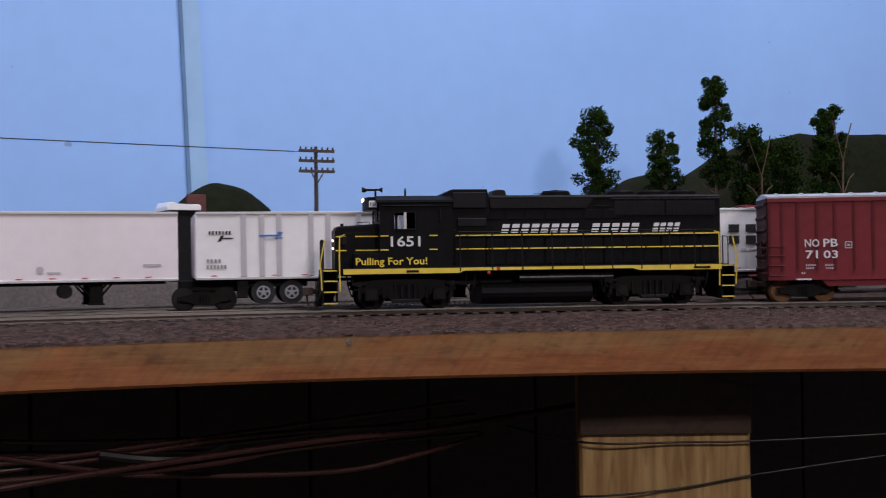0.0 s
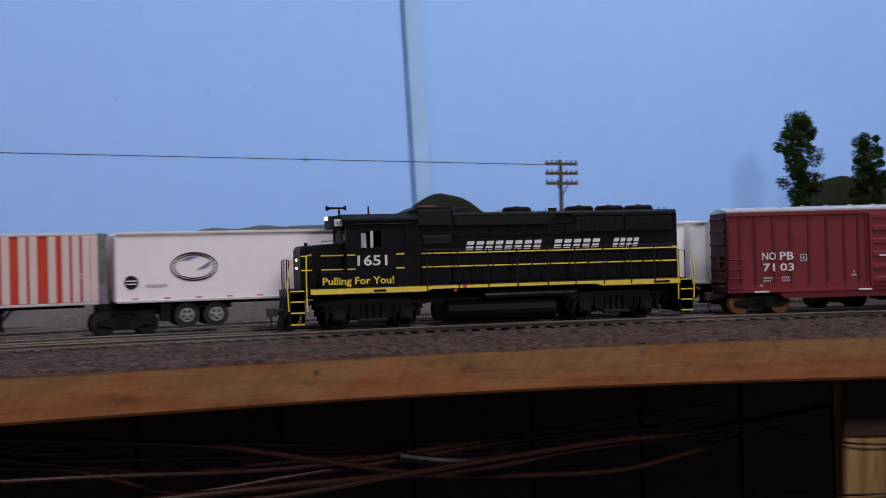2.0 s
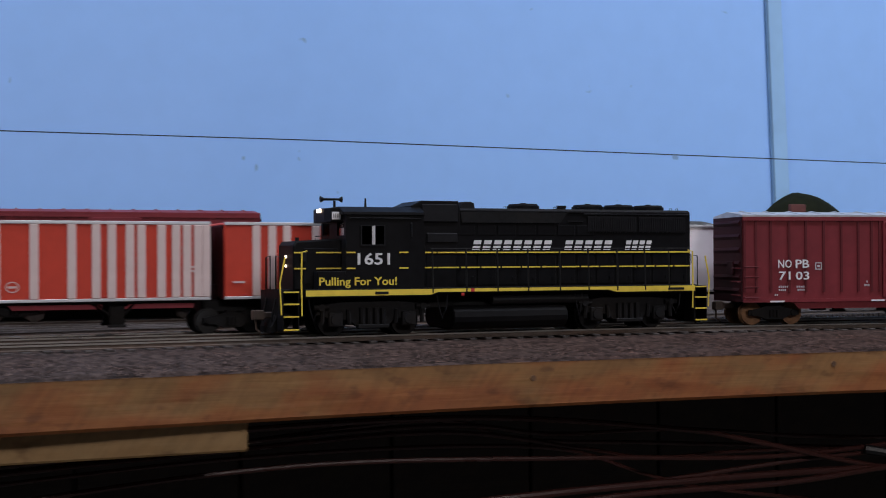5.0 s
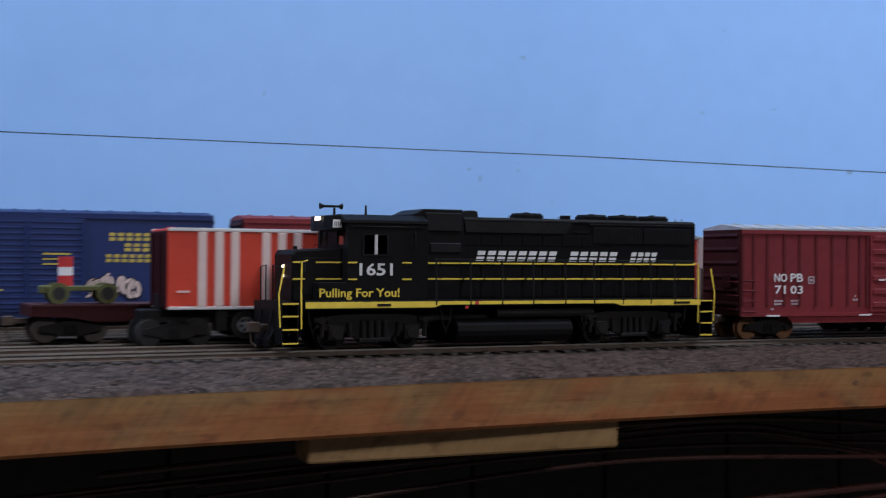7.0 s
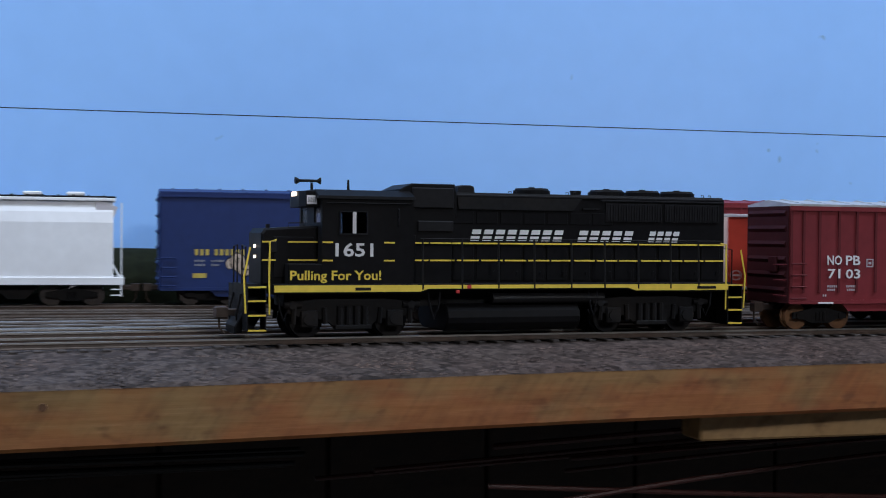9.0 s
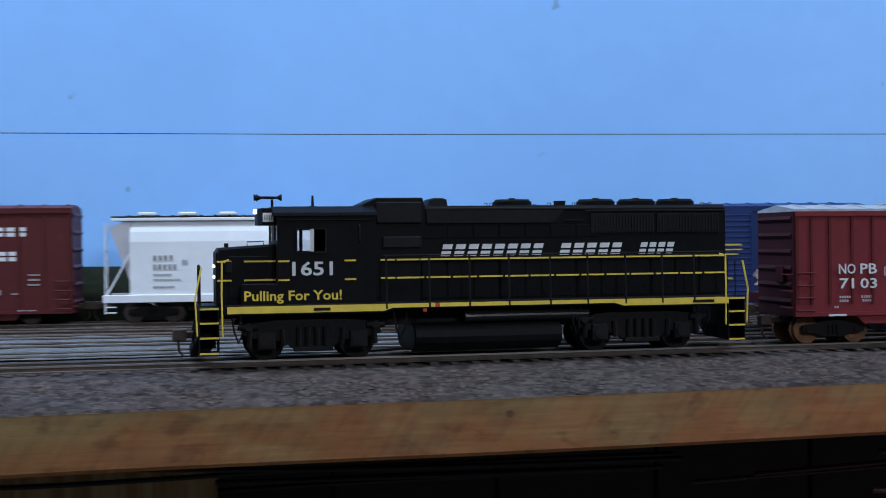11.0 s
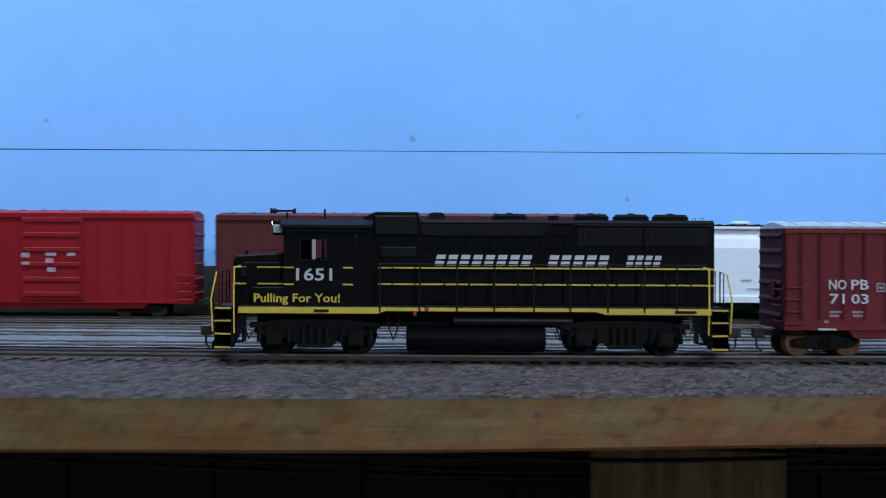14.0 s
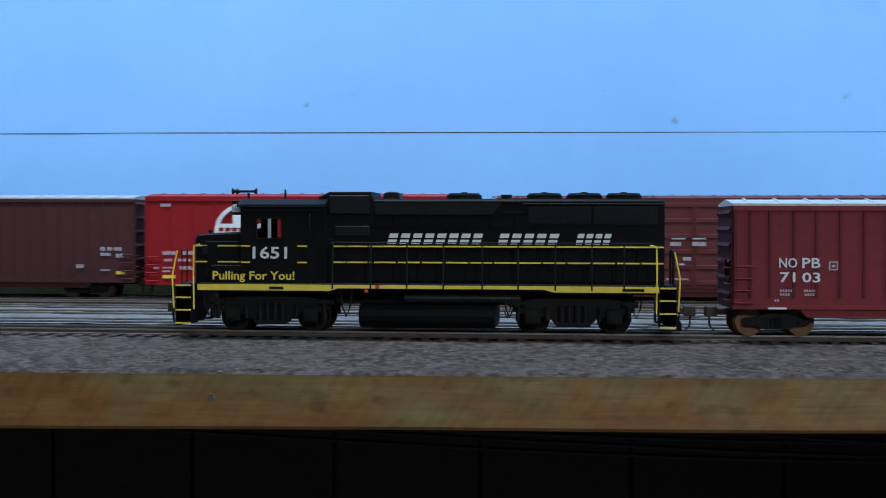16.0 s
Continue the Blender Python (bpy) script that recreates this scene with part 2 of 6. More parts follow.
M_ROOF = material("galvanised_roof", (0.45, 0.46, 0.48), 0.45, metal=0.4, vary=0.15, grain=200)
M_COUPLER = material("coupler_rust", (0.045, 0.028, 0.020), 0.6, vary=0.3, grain=400)
M_WHEEL = material("rusty_wheel", (0.16, 0.075, 0.03), 0.55, metal=0.3, vary=0.3, grain=400)
M_DARKWHEEL = material("dark_wheel", (0.030, 0.020, 0.016), 0.55, vary=0.3, grain=400)
M_GLASS = bpy.data.materials.new("window_glass")
M_GLASS.use_nodes = True
_g = M_GLASS.node_tree.nodes["Principled BSDF"]
_g.inputs["Base Color"].default_value, _g.inputs["Roughness"].default_value = (0.86, 0.88, 0.92, 1), 0.05
_g.inputs["Transmission Weight"].default_value, _g.inputs["IOR"].default_value = 1.0, 1.05
M_LIGHT = glow("headlight_glow", (1.0, 0.74, 0.50), 4.0)
M_REDLIGHT = glow("red_lamp_glow", (1.0, 0.035, 0.09), 3.2)
M_TRAILER = material("white_trailer_paint", (0.86, 0.80, 0.84), 0.45, vary=0.02, grain=200, stain=(0.66, 0.60, 0.62), spread=0.3)
M_REEFER = material("white_car_paint", (0.86, 0.86, 0.88), 0.45, vary=0.03, grain=200, stain=(0.6, 0.6, 0.62), spread=0.4)
M_RIB = material("grey_rib", (0.50, 0.48, 0.52), 0.5, vary=0.05, grain=200)
M_REDTR = material("orange_red_paint", (0.56, 0.058, 0.033), 0.5, spec=0.2, vary=0.06, grain=200, stain=(0.40, 0.05, 0.035), spread=0.4)
M_WARMRIB = material("pale_rib", (0.66, 0.52, 0.50), 0.5, vary=0.05, grain=200)
M_SILVER = material("silver_rail", (0.62, 0.62, 0.64), 0.4, metal=0.5, vary=0.05, grain=200)
M_TYRE = material("tyre_rubber", (0.012, 0.012, 0.013), 0.8, vary=0.2, grain=500)
M_HUB = material("wheel_disc", (0.40, 0.41, 0.45), 0.35, metal=0.6, vary=0.1, grain=500)
M_BLUE = material("blue_car_paint", (0.012, 0.026, 0.108), 0.5, spec=0.25, vary=0.1, grain=200, stain=(0.012, 0.026, 0.115), spread=0.5)
M_SFRED = material("bright_red_paint", (0.225, 0.006, 0.010), 0.5, spec=0.25, vary=0.06, grain=200, stain=(0.23, 0.007, 0.009), spread=0.4)
M_BROWN = material("brown_car_paint", (0.055, 0.016, 0.017), 0.6, spec=0.25, vary=0.1, grain=200, stain=(0.038, 0.012, 0.013), spread=0.5)
M_SPRED = material("brown_red_paint", (0.082, 0.016, 0.016), 0.55, spec=0.25, vary=0.1, grain=200, stain=(0.08, 0.013, 0.014), spread=0.5)
M_HOPPER = material("pale_grey_car_paint", (0.80, 0.82, 0.86), 0.4, vary=0.03, grain=200, stain=(0.62, 0.63, 0.66), spread=0.4)
M_NAVY = material("navy_lettering", (0.02, 0.025, 0.09), 0.5)
M_LTBLUE = material("blue_lettering", (0.05, 0.18, 0.50), 0.5)
M_SWIRL = material("grey_blue_marking", (0.13, 0.20, 0.32), 0.5, grain=300)
M_TAN = material("graffiti_tan", (0.42, 0.34, 0.27), 0.6, vary=0.2, grain=300)
M_REDMARK = material("red_mark", (0.5, 0.03, 0.03), 0.5)
M_LEAF = material("tree_foam", (0.018, 0.037, 0.007), 0.95, spec=0.0, vary=0.5, grain=700, stain=(0.015, 0.028, 0.012), spread=0.7, big=90)
M_BARK = material("twig", (0.085, 0.050, 0.036), 0.9, vary=0.3, grain=600)
M_TEXT = material("dim_lettering", (0.25, 0.25, 0.26), 0.6, grain=300)
M_RUST = material("rust_brown_paint", (0.11, 0.032, 0.026), 0.8, vary=0.2, grain=200)
M_HILL = material("hill_scenery", (0.009, 0.011, 0.005), 0.95, spec=0.1, vary=0.3, grain=200, bump=0.6, stain=(0.022, 0.021, 0.014), spread=0.6, big=14)
M_MOUND = material("grey_mound", (0.060, 0.060, 0.056), 0.95, vary=0.4, grain=350, bump=0.6, stain=(0.05, 0.05, 0.04), spread=0.6, big=30)
M_BANK = material("gravel_bank", (0.070, 0.057, 0.053), 0.95, vary=0.3, grain=500, bump=0.5, stain=(0.05, 0.04, 0.036), spread=0.6, big=30)
M_COPPER = material("brown_cable", (0.060, 0.021, 0.018), 0.28, vary=0.15, grain=200)
M_BLKCABLE = material("black_cable", (0.009, 0.009, 0.010), 0.45, grain=200)
M_POLE = material("pole_wood", (0.055, 0.042, 0.035), 0.9, vary=0.2, grain=500)
M_STEEL = material("screw_steel", (0.20, 0.18, 0.17), 0.5, metal=0.6, grain=500)
M_KNOT = material("knot_wood", (0.12, 0.06, 0.03), 0.8, grain=400, vary=0.3)
M_DIMYELLOW = material("faded_yellow_lettering", (0.46, 0.36, 0.06), 0.6, vary=0.15, grain=300)
M_OLIVE = material("olive_paint", (0.08, 0.085, 0.022), 0.7, vary=0.2, grain=400)

# ---- building helpers; lengths in millimetres ----
K = 0.001


def mesh_of(bm, name, mat):
    bmesh.ops.recalc_face_normals(bm, faces=bm.faces)
    me = bpy.data.meshes.new(name)
    bm.to_mesh(me)
    bm.free()
    for m in mat if isinstance(mat, (list, tuple)) else [mat]:
        me.materials.append(m)
    return me


def part(name, bm, mat, parent=None, label=""):
    """One mesh object from a bmesh, under its thing."""
    ob = new(name, mesh_of(bm, name, mat))
    ob.parent = parent
    return tagged(ob, label) if label else ob


def share(name, me, m, parent):
    """One more object on a mesh that is already there."""
    ob = new(name, me)
    ob.parent = parent
    ob.matrix_basis = m
    return ob


def thing(name, label, category, group="", at=None):
    ob = new(name)
    if at is not None:
        ob.matrix_basis = at
    return tagged(ob, label, category, group)


def box(bm, x0, x1, y0, y1, z0, z1, bevel=0.0):
    """A box in millimetres, its long edges eased."""
    ret = bmesh.ops.create_cube(bm, size=1)
    for v in ret["verts"]:
        v.co = Vector(((x0 if v.co.x < 0 else x1) * K, (y0 if v.co.y < 0 else y1) * K, (z0 if v.co.z < 0 else z1) * K))
    if bevel:
        edges = list({e for v in ret["verts"] for e in v.link_edges})
        bmesh.ops.bevel(bm, geom=edges, offset=bevel * K, segments=1, affect="EDGES", profile=0.5)
    return bm


def prism(bm, pts, lo, hi, axis="y", bevel=0.0):
    """An outline in two coordinates carried from lo to hi along the third; millimetres."""
    def at(p, d):
        return {"y": (p[0], d, p[1]), "x": (d, p[0], p[1]), "z": (p[0], p[1], d)}[axis]
    a = [bm.verts.new(Vector(at(p, lo)) * K) for p in pts]
    b = [bm.verts.new(Vector(at(p, hi)) * K) for p in pts]
    faces = [bm.faces.new(a), bm.faces.new(b[::-1])]
    for i in range(len(pts)):
        j = (i + 1) % len(pts)
        faces.append(bm.faces.new((a[i], b[i], b[j], a[j])))
    if bevel:
        bmesh.ops.bevel(bm, geom=list(faces[0].edges) + list(faces[1].edges), offset=bevel * K, segments=1, affect="EDGES", profile=0.5)
    return bm


def drum(bm, c, r, lo, hi, axis="y", n=20, r2=None):
    """A round drum about an axis through c (the two other coordinates)."""
    r2 = r if r2 is None else r2
    def at(a, rr, d):
        u, v = c[0] + rr * math.cos(a), c[1] + rr * math.sin(a)
        return {"y": (u, d, v), "x": (d, u, v), "z": (u, v, d)}[axis]
    ring = [2 * math.pi * i / n for i in range(n)]
    a = [bm.verts.new(Vector(at(t, r, lo)) * K) for t in ring]
    b = [bm.verts.new(Vector(at(t, r2, hi)) * K) for t in ring]
    bm.faces.new(a), bm.faces.new(b[::-1])
    for i in range(n):
        j = (i + 1) % n
        bm.faces.new((a[i], b[i], b[j], a[j]))
    return bm


def rod(bm, pts, r, n=6):
    """A thin round bar through points, millimetres."""
    pts = [Vector(p) for p in pts]
    rings = []
    for i, p in enumerate(pts):
        d = (pts[min(i + 1, len(pts) - 1)] - pts[max(i - 1, 0)]).normalized()
        side = d.cross(Vector((0, 0, 1)) if abs(d.z) < 0.9 else Vector((1, 0, 0))).normalized()
        up = d.cross(side)
        rings.append([bm.verts.new((p + r * (math.cos(2 * math.pi * k / n) * side + math.sin(2 * math.pi * k / n) * up)) * K) for k in range(n)])
    for a, b in zip(rings, rings[1:]):
        for k in range(n):
            bm.faces.new((a[k], a[(k + 1) % n], b[(k + 1) % n], b[k]))
    bm.faces.new(rings[0]), bm.faces.new(rings[-1][::-1])
    return bm


def slant(bm, x0, x1, z0, z1, y, lean=0.0, thick=0.15):
    """A flat raised mark on a side that faces -y."""
    return prism(bm, [(x0, z0), (x1, z0), (x1 + lean, z1), (x0 + lean, z1)], y - thick, y + 0.05)


def lettering(name, words, x, z, y, height, mat, parent, width=None, shear=0.0, gap=1.0, bold=0.018):
    """Raised lettering that faces -y, its lower left corner at x, z."""
    cu = bpy.data.curves.new(name, "FONT")
    cu.body, cu.size, cu.shear, cu.space_character, cu.extrude, cu.resolution_u = words, 1, shear, gap, 0.02, 2
    cu.offset = bold
    tmp = new("temporary", cu)
    bpy.context.view_layer.update()
    me = bpy.data.meshes.new_from_object(tmp.evaluated_get(bpy.context.evaluated_depsgraph_get()))
    bpy.data.objects.remove(tmp)
    co = np.array([v.co[:] for v in me.vertices])
    lo, hi = co.min(0), co.max(0)
    sz = height / (hi[1] - lo[1])
    sx = sz if width is None else width / (hi[0] - lo[0])
    for v in me.vertices:
        v.co = Vector(((x + (v.co.x - lo[0]) * sx) * K, (y - 0.08 if v.co.z > 0 else y + 0.05) * K, (z + (v.co.y - lo[1]) * sz) * K))
    me.name = name
    me.materials.clear()
    me.materials.append(mat)
    ob = new(name, me)
    ob.parent = parent
    return ob

# ---- the plan: centre line of the main track, metres ----
LINE = [(-0.60, 0.002), (-0.30, 0.0005), (0.0, 0.0), (0.079, 0.0011), (0.12, 0.0019), (0.161, 0.0033), (0.20, 0.0054), (0.24, 0.0088), (0.28, 0.0129), (0.32, 0.0167), (0.40, 0.0246), (0.4534, 0.0305), (0.53, 0.0385), (0.6218, 0.0462), (0.6764, 0.0485), (0.7298, 0.0500), (0.80, 0.0550), (0.8864, 0.0589), (0.9398, 0.0566), (0.9783, 0.0538), (1.0168, 0.0502), (1.0552, 0.0456), (1.0925, 0.0397), (1.1294, 0.0315), (1.1659, 0.0204), (1.2014, 0.008), (1.2345, -0.0035), (1.28, -0.0225), (1.32, -0.042), (1.36, -0.065), (1.40, -0.091), (1.44, -0.120), (1.50, -0.169), (1.60, -0.260), (1.70, -0.362)]
EDGE = [(-0.60, -0.096), (-0.30, -0.088), (-0.134, -0.082), (0.016, -0.075), (0.158, -0.066), (0.281, -0.046), (0.42, -0.035), (0.58, -0.012), (0.765, 0.002), (0.85, 0.004), (0.92, 0.002), (1.0, -0.002), (1.092, -0.014), (1.17, -0.036), (1.25, -0.072), (1.334, -0.124), (1.45, -0.205), (1.70, -0.38)]


def smooth_line(pts, step=0.008):
    """Points evenly spaced in x on a smoothed line."""
    px, py = np.array(pts).T
    x = np.arange(px[0], px[-1], step)
    y = np.interp(x, px, py)
    pad = np.r_[2 * y[0] - y[12:0:-1], y, 2 * y[-1] - y[-2:-14:-1]]
    return x, np.convolve(pad, np.hanning(27)[1:-1] / np.hanning(27)[1:-1].sum(), "valid")[: len(x)]


MX, MY = smooth_line(LINE)
EX, EY = smooth_line(EDGE)
MS = np.r_[0, np.cumsum(np.hypot(np.diff(MX), np.diff(MY)))]


def on_track(s, off=0.0):
    """Place and heading at a length along the main line, off metres to its far side."""
    x, y = np.interp(s, MS, MX), np.interp(s, MS, MY)
    a = math.atan2(np.interp(s + 0.02, MS, MY) - np.interp(s - 0.02, MS, MY), np.interp(s + 0.02, MS, MX) - np.interp(s - 0.02, MS, MX))
    return float(x - off * math.sin(a)), float(y + off * math.cos(a)), a


def along(x):
    return float(np.interp(x, MX, MS))


# ---- room ----
def shell(name, x0, x1, y0, y1, z0, z1, mat, label, category):
    bm = bmesh.new()
    box(bm, x0, x1, y0, y1, z0, z1)
    return tagged(part(name, bm, mat), label, category, kind="structure")


shell("floor", -1800, 3000, -2400, 1200, -1260, -1200, M_FLOOR, "grey concrete basement floor", "floor")
shell("ceiling", -1800, 3000, -2400, 1200, 1180, 1230, M_WALL, "plain pale ceiling over the layout", "ceiling")
shell("wall_south", -1800, 3000, -2460, -2400, -1200, 1180, M_WALL, "plain pale wall behind the aisle", "wall")
shell("wall_north", -1800, 3000, 1140, 1200, -1200, 1180, M_WALL, "plain wall behind the backdrop", "wall")
shell("wall_west", -1860, -1800, -2400, 1200, -1200, 1180, M_WALL, "plain pale end wall", "wall")
shell("wall_east", 3000, 3060, -2400, 1200, -1200, 1180, M_WALL, "plain pale end wall", "wall")

# backdrop: one tall painted board with a joint strip
bm = bmesh.new()
box(bm, -900, 2300, 298, 308, -30, 620)
backdrop = tagged(part("backdrop", bm, M_SKY), "tall backdrop board painted plain sky blue", "backdrop", kind="structure")
bm = bmesh.new()
prism(bm, [(1182.0, -6), (1194, -6), (1166, 620), (1157, 620)], 296.8, 298.2)
tagged(part("trim", bm, M_STRIP), "pale vertical joint strip on the blue backdrop", "trim", kind="structure")
# thin raised strip whose dark blue paints the joint's shadow
bm = bmesh.new()
prism(bm, [(1179.6, -6), (1182.0, -6), (1157, 620), (1154.8, 620)], 296.4, 298.2)
tagged(part("trim", bm, M_JOINT), "dark narrow strip painted as the shadow beside the backdrop joint", "trim", kind="structure")


# ---- ground: one sheet from the wooden edge to the backdrop ----
def ground_sheet():
    bm = bmesh.new()
    cols = []
    for x in np.arange(-0.58, 1.68, 0.006):
        e, m = np.interp(x, EX, EY), np.interp(x, MX, MY)
        row = []
        ys = [e - 0.0001, e + 0.0013, e + 0.004, *np.linspace(e + 0.010, m - 0.022, 9), m - 0.016, m, m + 0.016, *np.linspace(m + 0.03, 0.2975, 22)]
        for y in ys:
            f = min(1, max(0, (y - e) / max(0.02, m - 0.024 - e)))
            z = -0.0093 if y < e + 0.0005 else -0.0086 + 0.0046 * f ** 0.8 if y < m - 0.02 else -0.0029 if y < m + 0.017 else -0.0040
            bump = 0.0011 * noise.noise(Vector((x * 60, y * 60, 0))) + 0.0006 * noise.noise(Vector((x * 260, y * 260, 3)))
            row.append(bm.verts.new((x, y, z + bump * (0.4 if abs(y - m) < 0.02 else 0 if y < e + 0.0005 else 1))))
        cols.append(row)
    for a, b in zip(cols, cols[1:]):
        for i in range(len(a) - 1):
            bm.faces.new((a[i], b[i], b[i + 1], a[i + 1])).smooth = True
    return tagged(part("ground", bm, M_BALLAST), "grey ballasted ground of the model railway", "ground", kind="structure")


ground_sheet()


bm = bmesh.new()
cols = []
for x in np.arange(-0.56, 0.56, 0.01):
    m = float(np.interp(x, MX, MY))
    hi = 0.150 - max(0, x - 0.40) * 0.25
    lo = m + 0.027 + max(0, x - 0.35) * 0.25
    cols.append([bm.verts.new((x, lo + (hi - lo) * j / 12, -0.0009 + 0.0006 * noise.noise(Vector((x * 70, j, 7))))) for j in range(13)])
for a, b in zip(cols, cols[1:]):
    for i in range(12):
        bm.faces.new((a[i], b[i], b[i + 1], a[i + 1])).smooth = True
tagged(part("ground", bm, M_PALEBED), "pale grey gravel between the yard tracks", "ground", kind="structure")


def loose_stones():
    """Scattered ballast between the track and the edge, and among the yard tracks."""
    rng = np.random.default_rng(3)
    verts, faces = [], []
    shape = np.array([(1, 0, 0), (-1, 0, 0), (0, 1, 0), (0, -1, 0), (0, 0, 1)], float)
    tri = [(0, 2, 4), (2, 1, 4), (1, 3, 4), (3, 0, 4)]
    for _ in range(36000):
        x = rng.uniform(-0.45, 1.5)
        e, m = np.interp(x, EX, EY), np.interp(x, MX, MY)
        f = rng.uniform(0, 1)
        y = e + 0.0006 + f * (m - 0.017 - e - 0.0006) if rng.uniform() < 0.8 else m + rng.uniform(0.02, 0.1)
        fz = min(1, max(0, (y - e) / max(0.02, m - 0.024 - e)))
        z = -0.0085 + 0.0045 * fz ** 0.8 if y < m - 0.02 else -0.0040
        r = rng.uniform(0.0003, 0.0008)
        a = rng.uniform(0, 6.28)
        c, s = math.cos(a), math.sin(a)
        n = len(verts)
        for p in shape:
            p = p * r * rng.uniform(0.6, 1.2)
            verts.append((x + c * p[0] - s * p[1], y + s * p[0] + c * p[1], z - 0.0002 + max(0, p[2]) * 0.8))
        faces += [tuple(n + k for k in t) for t in tri]
    me = bpy.data.meshes.new("ballast_stones")
    me.from_pydata(verts, [], faces)
    me.materials.append(M_STONE)
    return tagged(new("ballast_stones", me), "loose grey ballast stones beside the track", "ballast", kind="stuff")


loose_stones()


# ---- wooden edge of the table ----
def edge_board():
    bm = bmesh.new()
    rows = []
    for x in np.arange(-0.58, 1.68, 0.01):
        e = float(np.interp(x, EX, EY))
        low = -0.0265 - 0.0013 * min(1, max(0, (x - 1.0) / 0.2, -x / 0.15)) - 0.0008 * min(1, max(0, (0.28 - x) / 0.15))
        w = 0.0004 * noise.noise(Vector((x * 30, 0, 0)))
        prof = [(0.020, -0.0092), (0.0, -0.0092), (w, -0.018), (0.0, low + 0.0012), (0.0012, low), (0.020, low)]
        rows.append([bm.verts.new((x, e + d, z)) for d, z in prof])
    for a, b in zip(rows, rows[1:]):
        for i in range(len(a)):
            j = (i + 1) % len(a)
            bm.faces.new((a[i], b[i], b[j], a[j]))
    bm.faces.new(rows[0]), bm.faces.new(rows[-1][::-1])
    return tagged(part("table_edge", bm, M_WOOD), "worn orange-brown wooden edge of the layout table", "table edge", kind="structure")


edge = edge_board()
bm = bmesh.new()
rows = []
# runs unseen past both ends of the ground to block lamp light below
for x in np.arange(-1.2, 2.6, 0.02):
    e = float(np.interp(x, EX, EY)) + 0.021
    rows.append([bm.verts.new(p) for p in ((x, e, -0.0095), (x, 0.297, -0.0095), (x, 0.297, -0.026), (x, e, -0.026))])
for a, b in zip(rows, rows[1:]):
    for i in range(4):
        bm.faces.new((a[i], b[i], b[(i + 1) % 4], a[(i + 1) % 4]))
tagged(part("table_top", bm, M_SHADEWOOD), "thick board under the ballast, its colour darkened as shade", "table top", kind="structure")

# ---- tracks ----
def rail_run(name, path, label, head=None):
    """Two rails and their ties along a path of (x, y) metres, rail heads at height 0."""
    top = thing(name, label, "track", "yard tracks")
    top["kind"] = "structure"
    px, py = np.array(path).T
    s = np.r_[0, np.cumsum(np.hypot(np.diff(px), np.diff(py)))]
    for side in (-1, 1):
        bm = bmesh.new()
        rows = []
        for d in np.arange(0, s[-1], 0.012):
            x, y = np.interp(d, s, px), np.interp(d, s, py)
            a = math.atan2(np.interp(d + 0.01, s, py) - np.interp(d - 0.01, s, py), np.interp(d + 0.01, s, px) - np.interp(d - 0.01, s, px))
            nx, ny = -math.sin(a), math.cos(a)
            prof = [(-0.9, -2.2), (-0.9, -1.9), (-0.22, -1.6), (-0.22, -0.8), (-0.45, -0.6), (-0.45, 0.0), (0.45, 0.0), (0.45, -0.6), (0.22, -0.8), (0.22, -1.6), (0.9, -1.9), (0.9, -2.2)]
            rows.append([bm.verts.new((x + nx * (side * 8.6 + u) * K, y + ny * (side * 8.6 + u) * K, v * K)) for u, v in prof])
        for a, b in zip(rows, rows[1:]):
            for i in range(12):
                bm.faces.new((a[i], b[i], b[(i + 1) % 12], a[(i + 1) % 12])).material_index = 1 if i in (4, 5, 6) else 0
        part("rail", bm, [M_RAILSIDE, head or M_RAIL], top)
    return top, s, px, py


TIE_BM = bmesh.new()
box(TIE_BM, -1.35, 1.35, -15, 15, -4.4, -2.1, 0.25)
TIE = mesh_of(TIE_BM, "tie", M_TIE)


def lay_ties(track, s, px, py, lo, hi, single):
    """Ties at 7 mm; those of the near stretch are single pieces, the rest one mesh."""
    rng = np.random.default_rng(5)
    verts, faces = [], []
    src = [(v.co.copy()) for v in TIE.vertices]
    pol = [tuple(p.vertices) for p in TIE.polygons]
    for d in np.arange(0.004, s[-1], 0.0072):
        x, y = float(np.interp(d, s, px)), float(np.interp(d, s, py))
        if not lo < x < hi:
            continue
        a = math.atan2(np.interp(d + 0.01, s, py) - np.interp(d - 0.01, s, py), np.interp(d + 0.01, s, px) - np.interp(d - 0.01, s, px)) + rng.uniform(-0.02, 0.02)
        m = Matrix.Translation((x, y, rng.uniform(-0.0002, 0.0002))) @ Matrix.Rotation(a, 4, "Z")
        if single:
            share("tie", TIE, m, track)
        else:
            n = len(verts)
            verts += [tuple(m @ c) for c in src]
            faces += [tuple(n + i for i in p) for p in pol]
    if verts:
        me = bpy.data.meshes.new("ties")
        me.from_pydata(verts, [], faces)
        me.materials.append(M_TIE)
        ob = new("ties", me)
        ob.parent = track
        ob["kind"] = "stuff"


main_path = list(zip(MX, MY))
main_track = rail_run("main_track", main_path, "main track with grey rails and dark ties")
siding_path = [on_track(s, 0.042)[:2] for s in np.arange(along(-0.55), along(1.60), 0.01)]
siding = rail_run("siding_track", siding_path, "siding track under the standing trailer train")
YARD = []
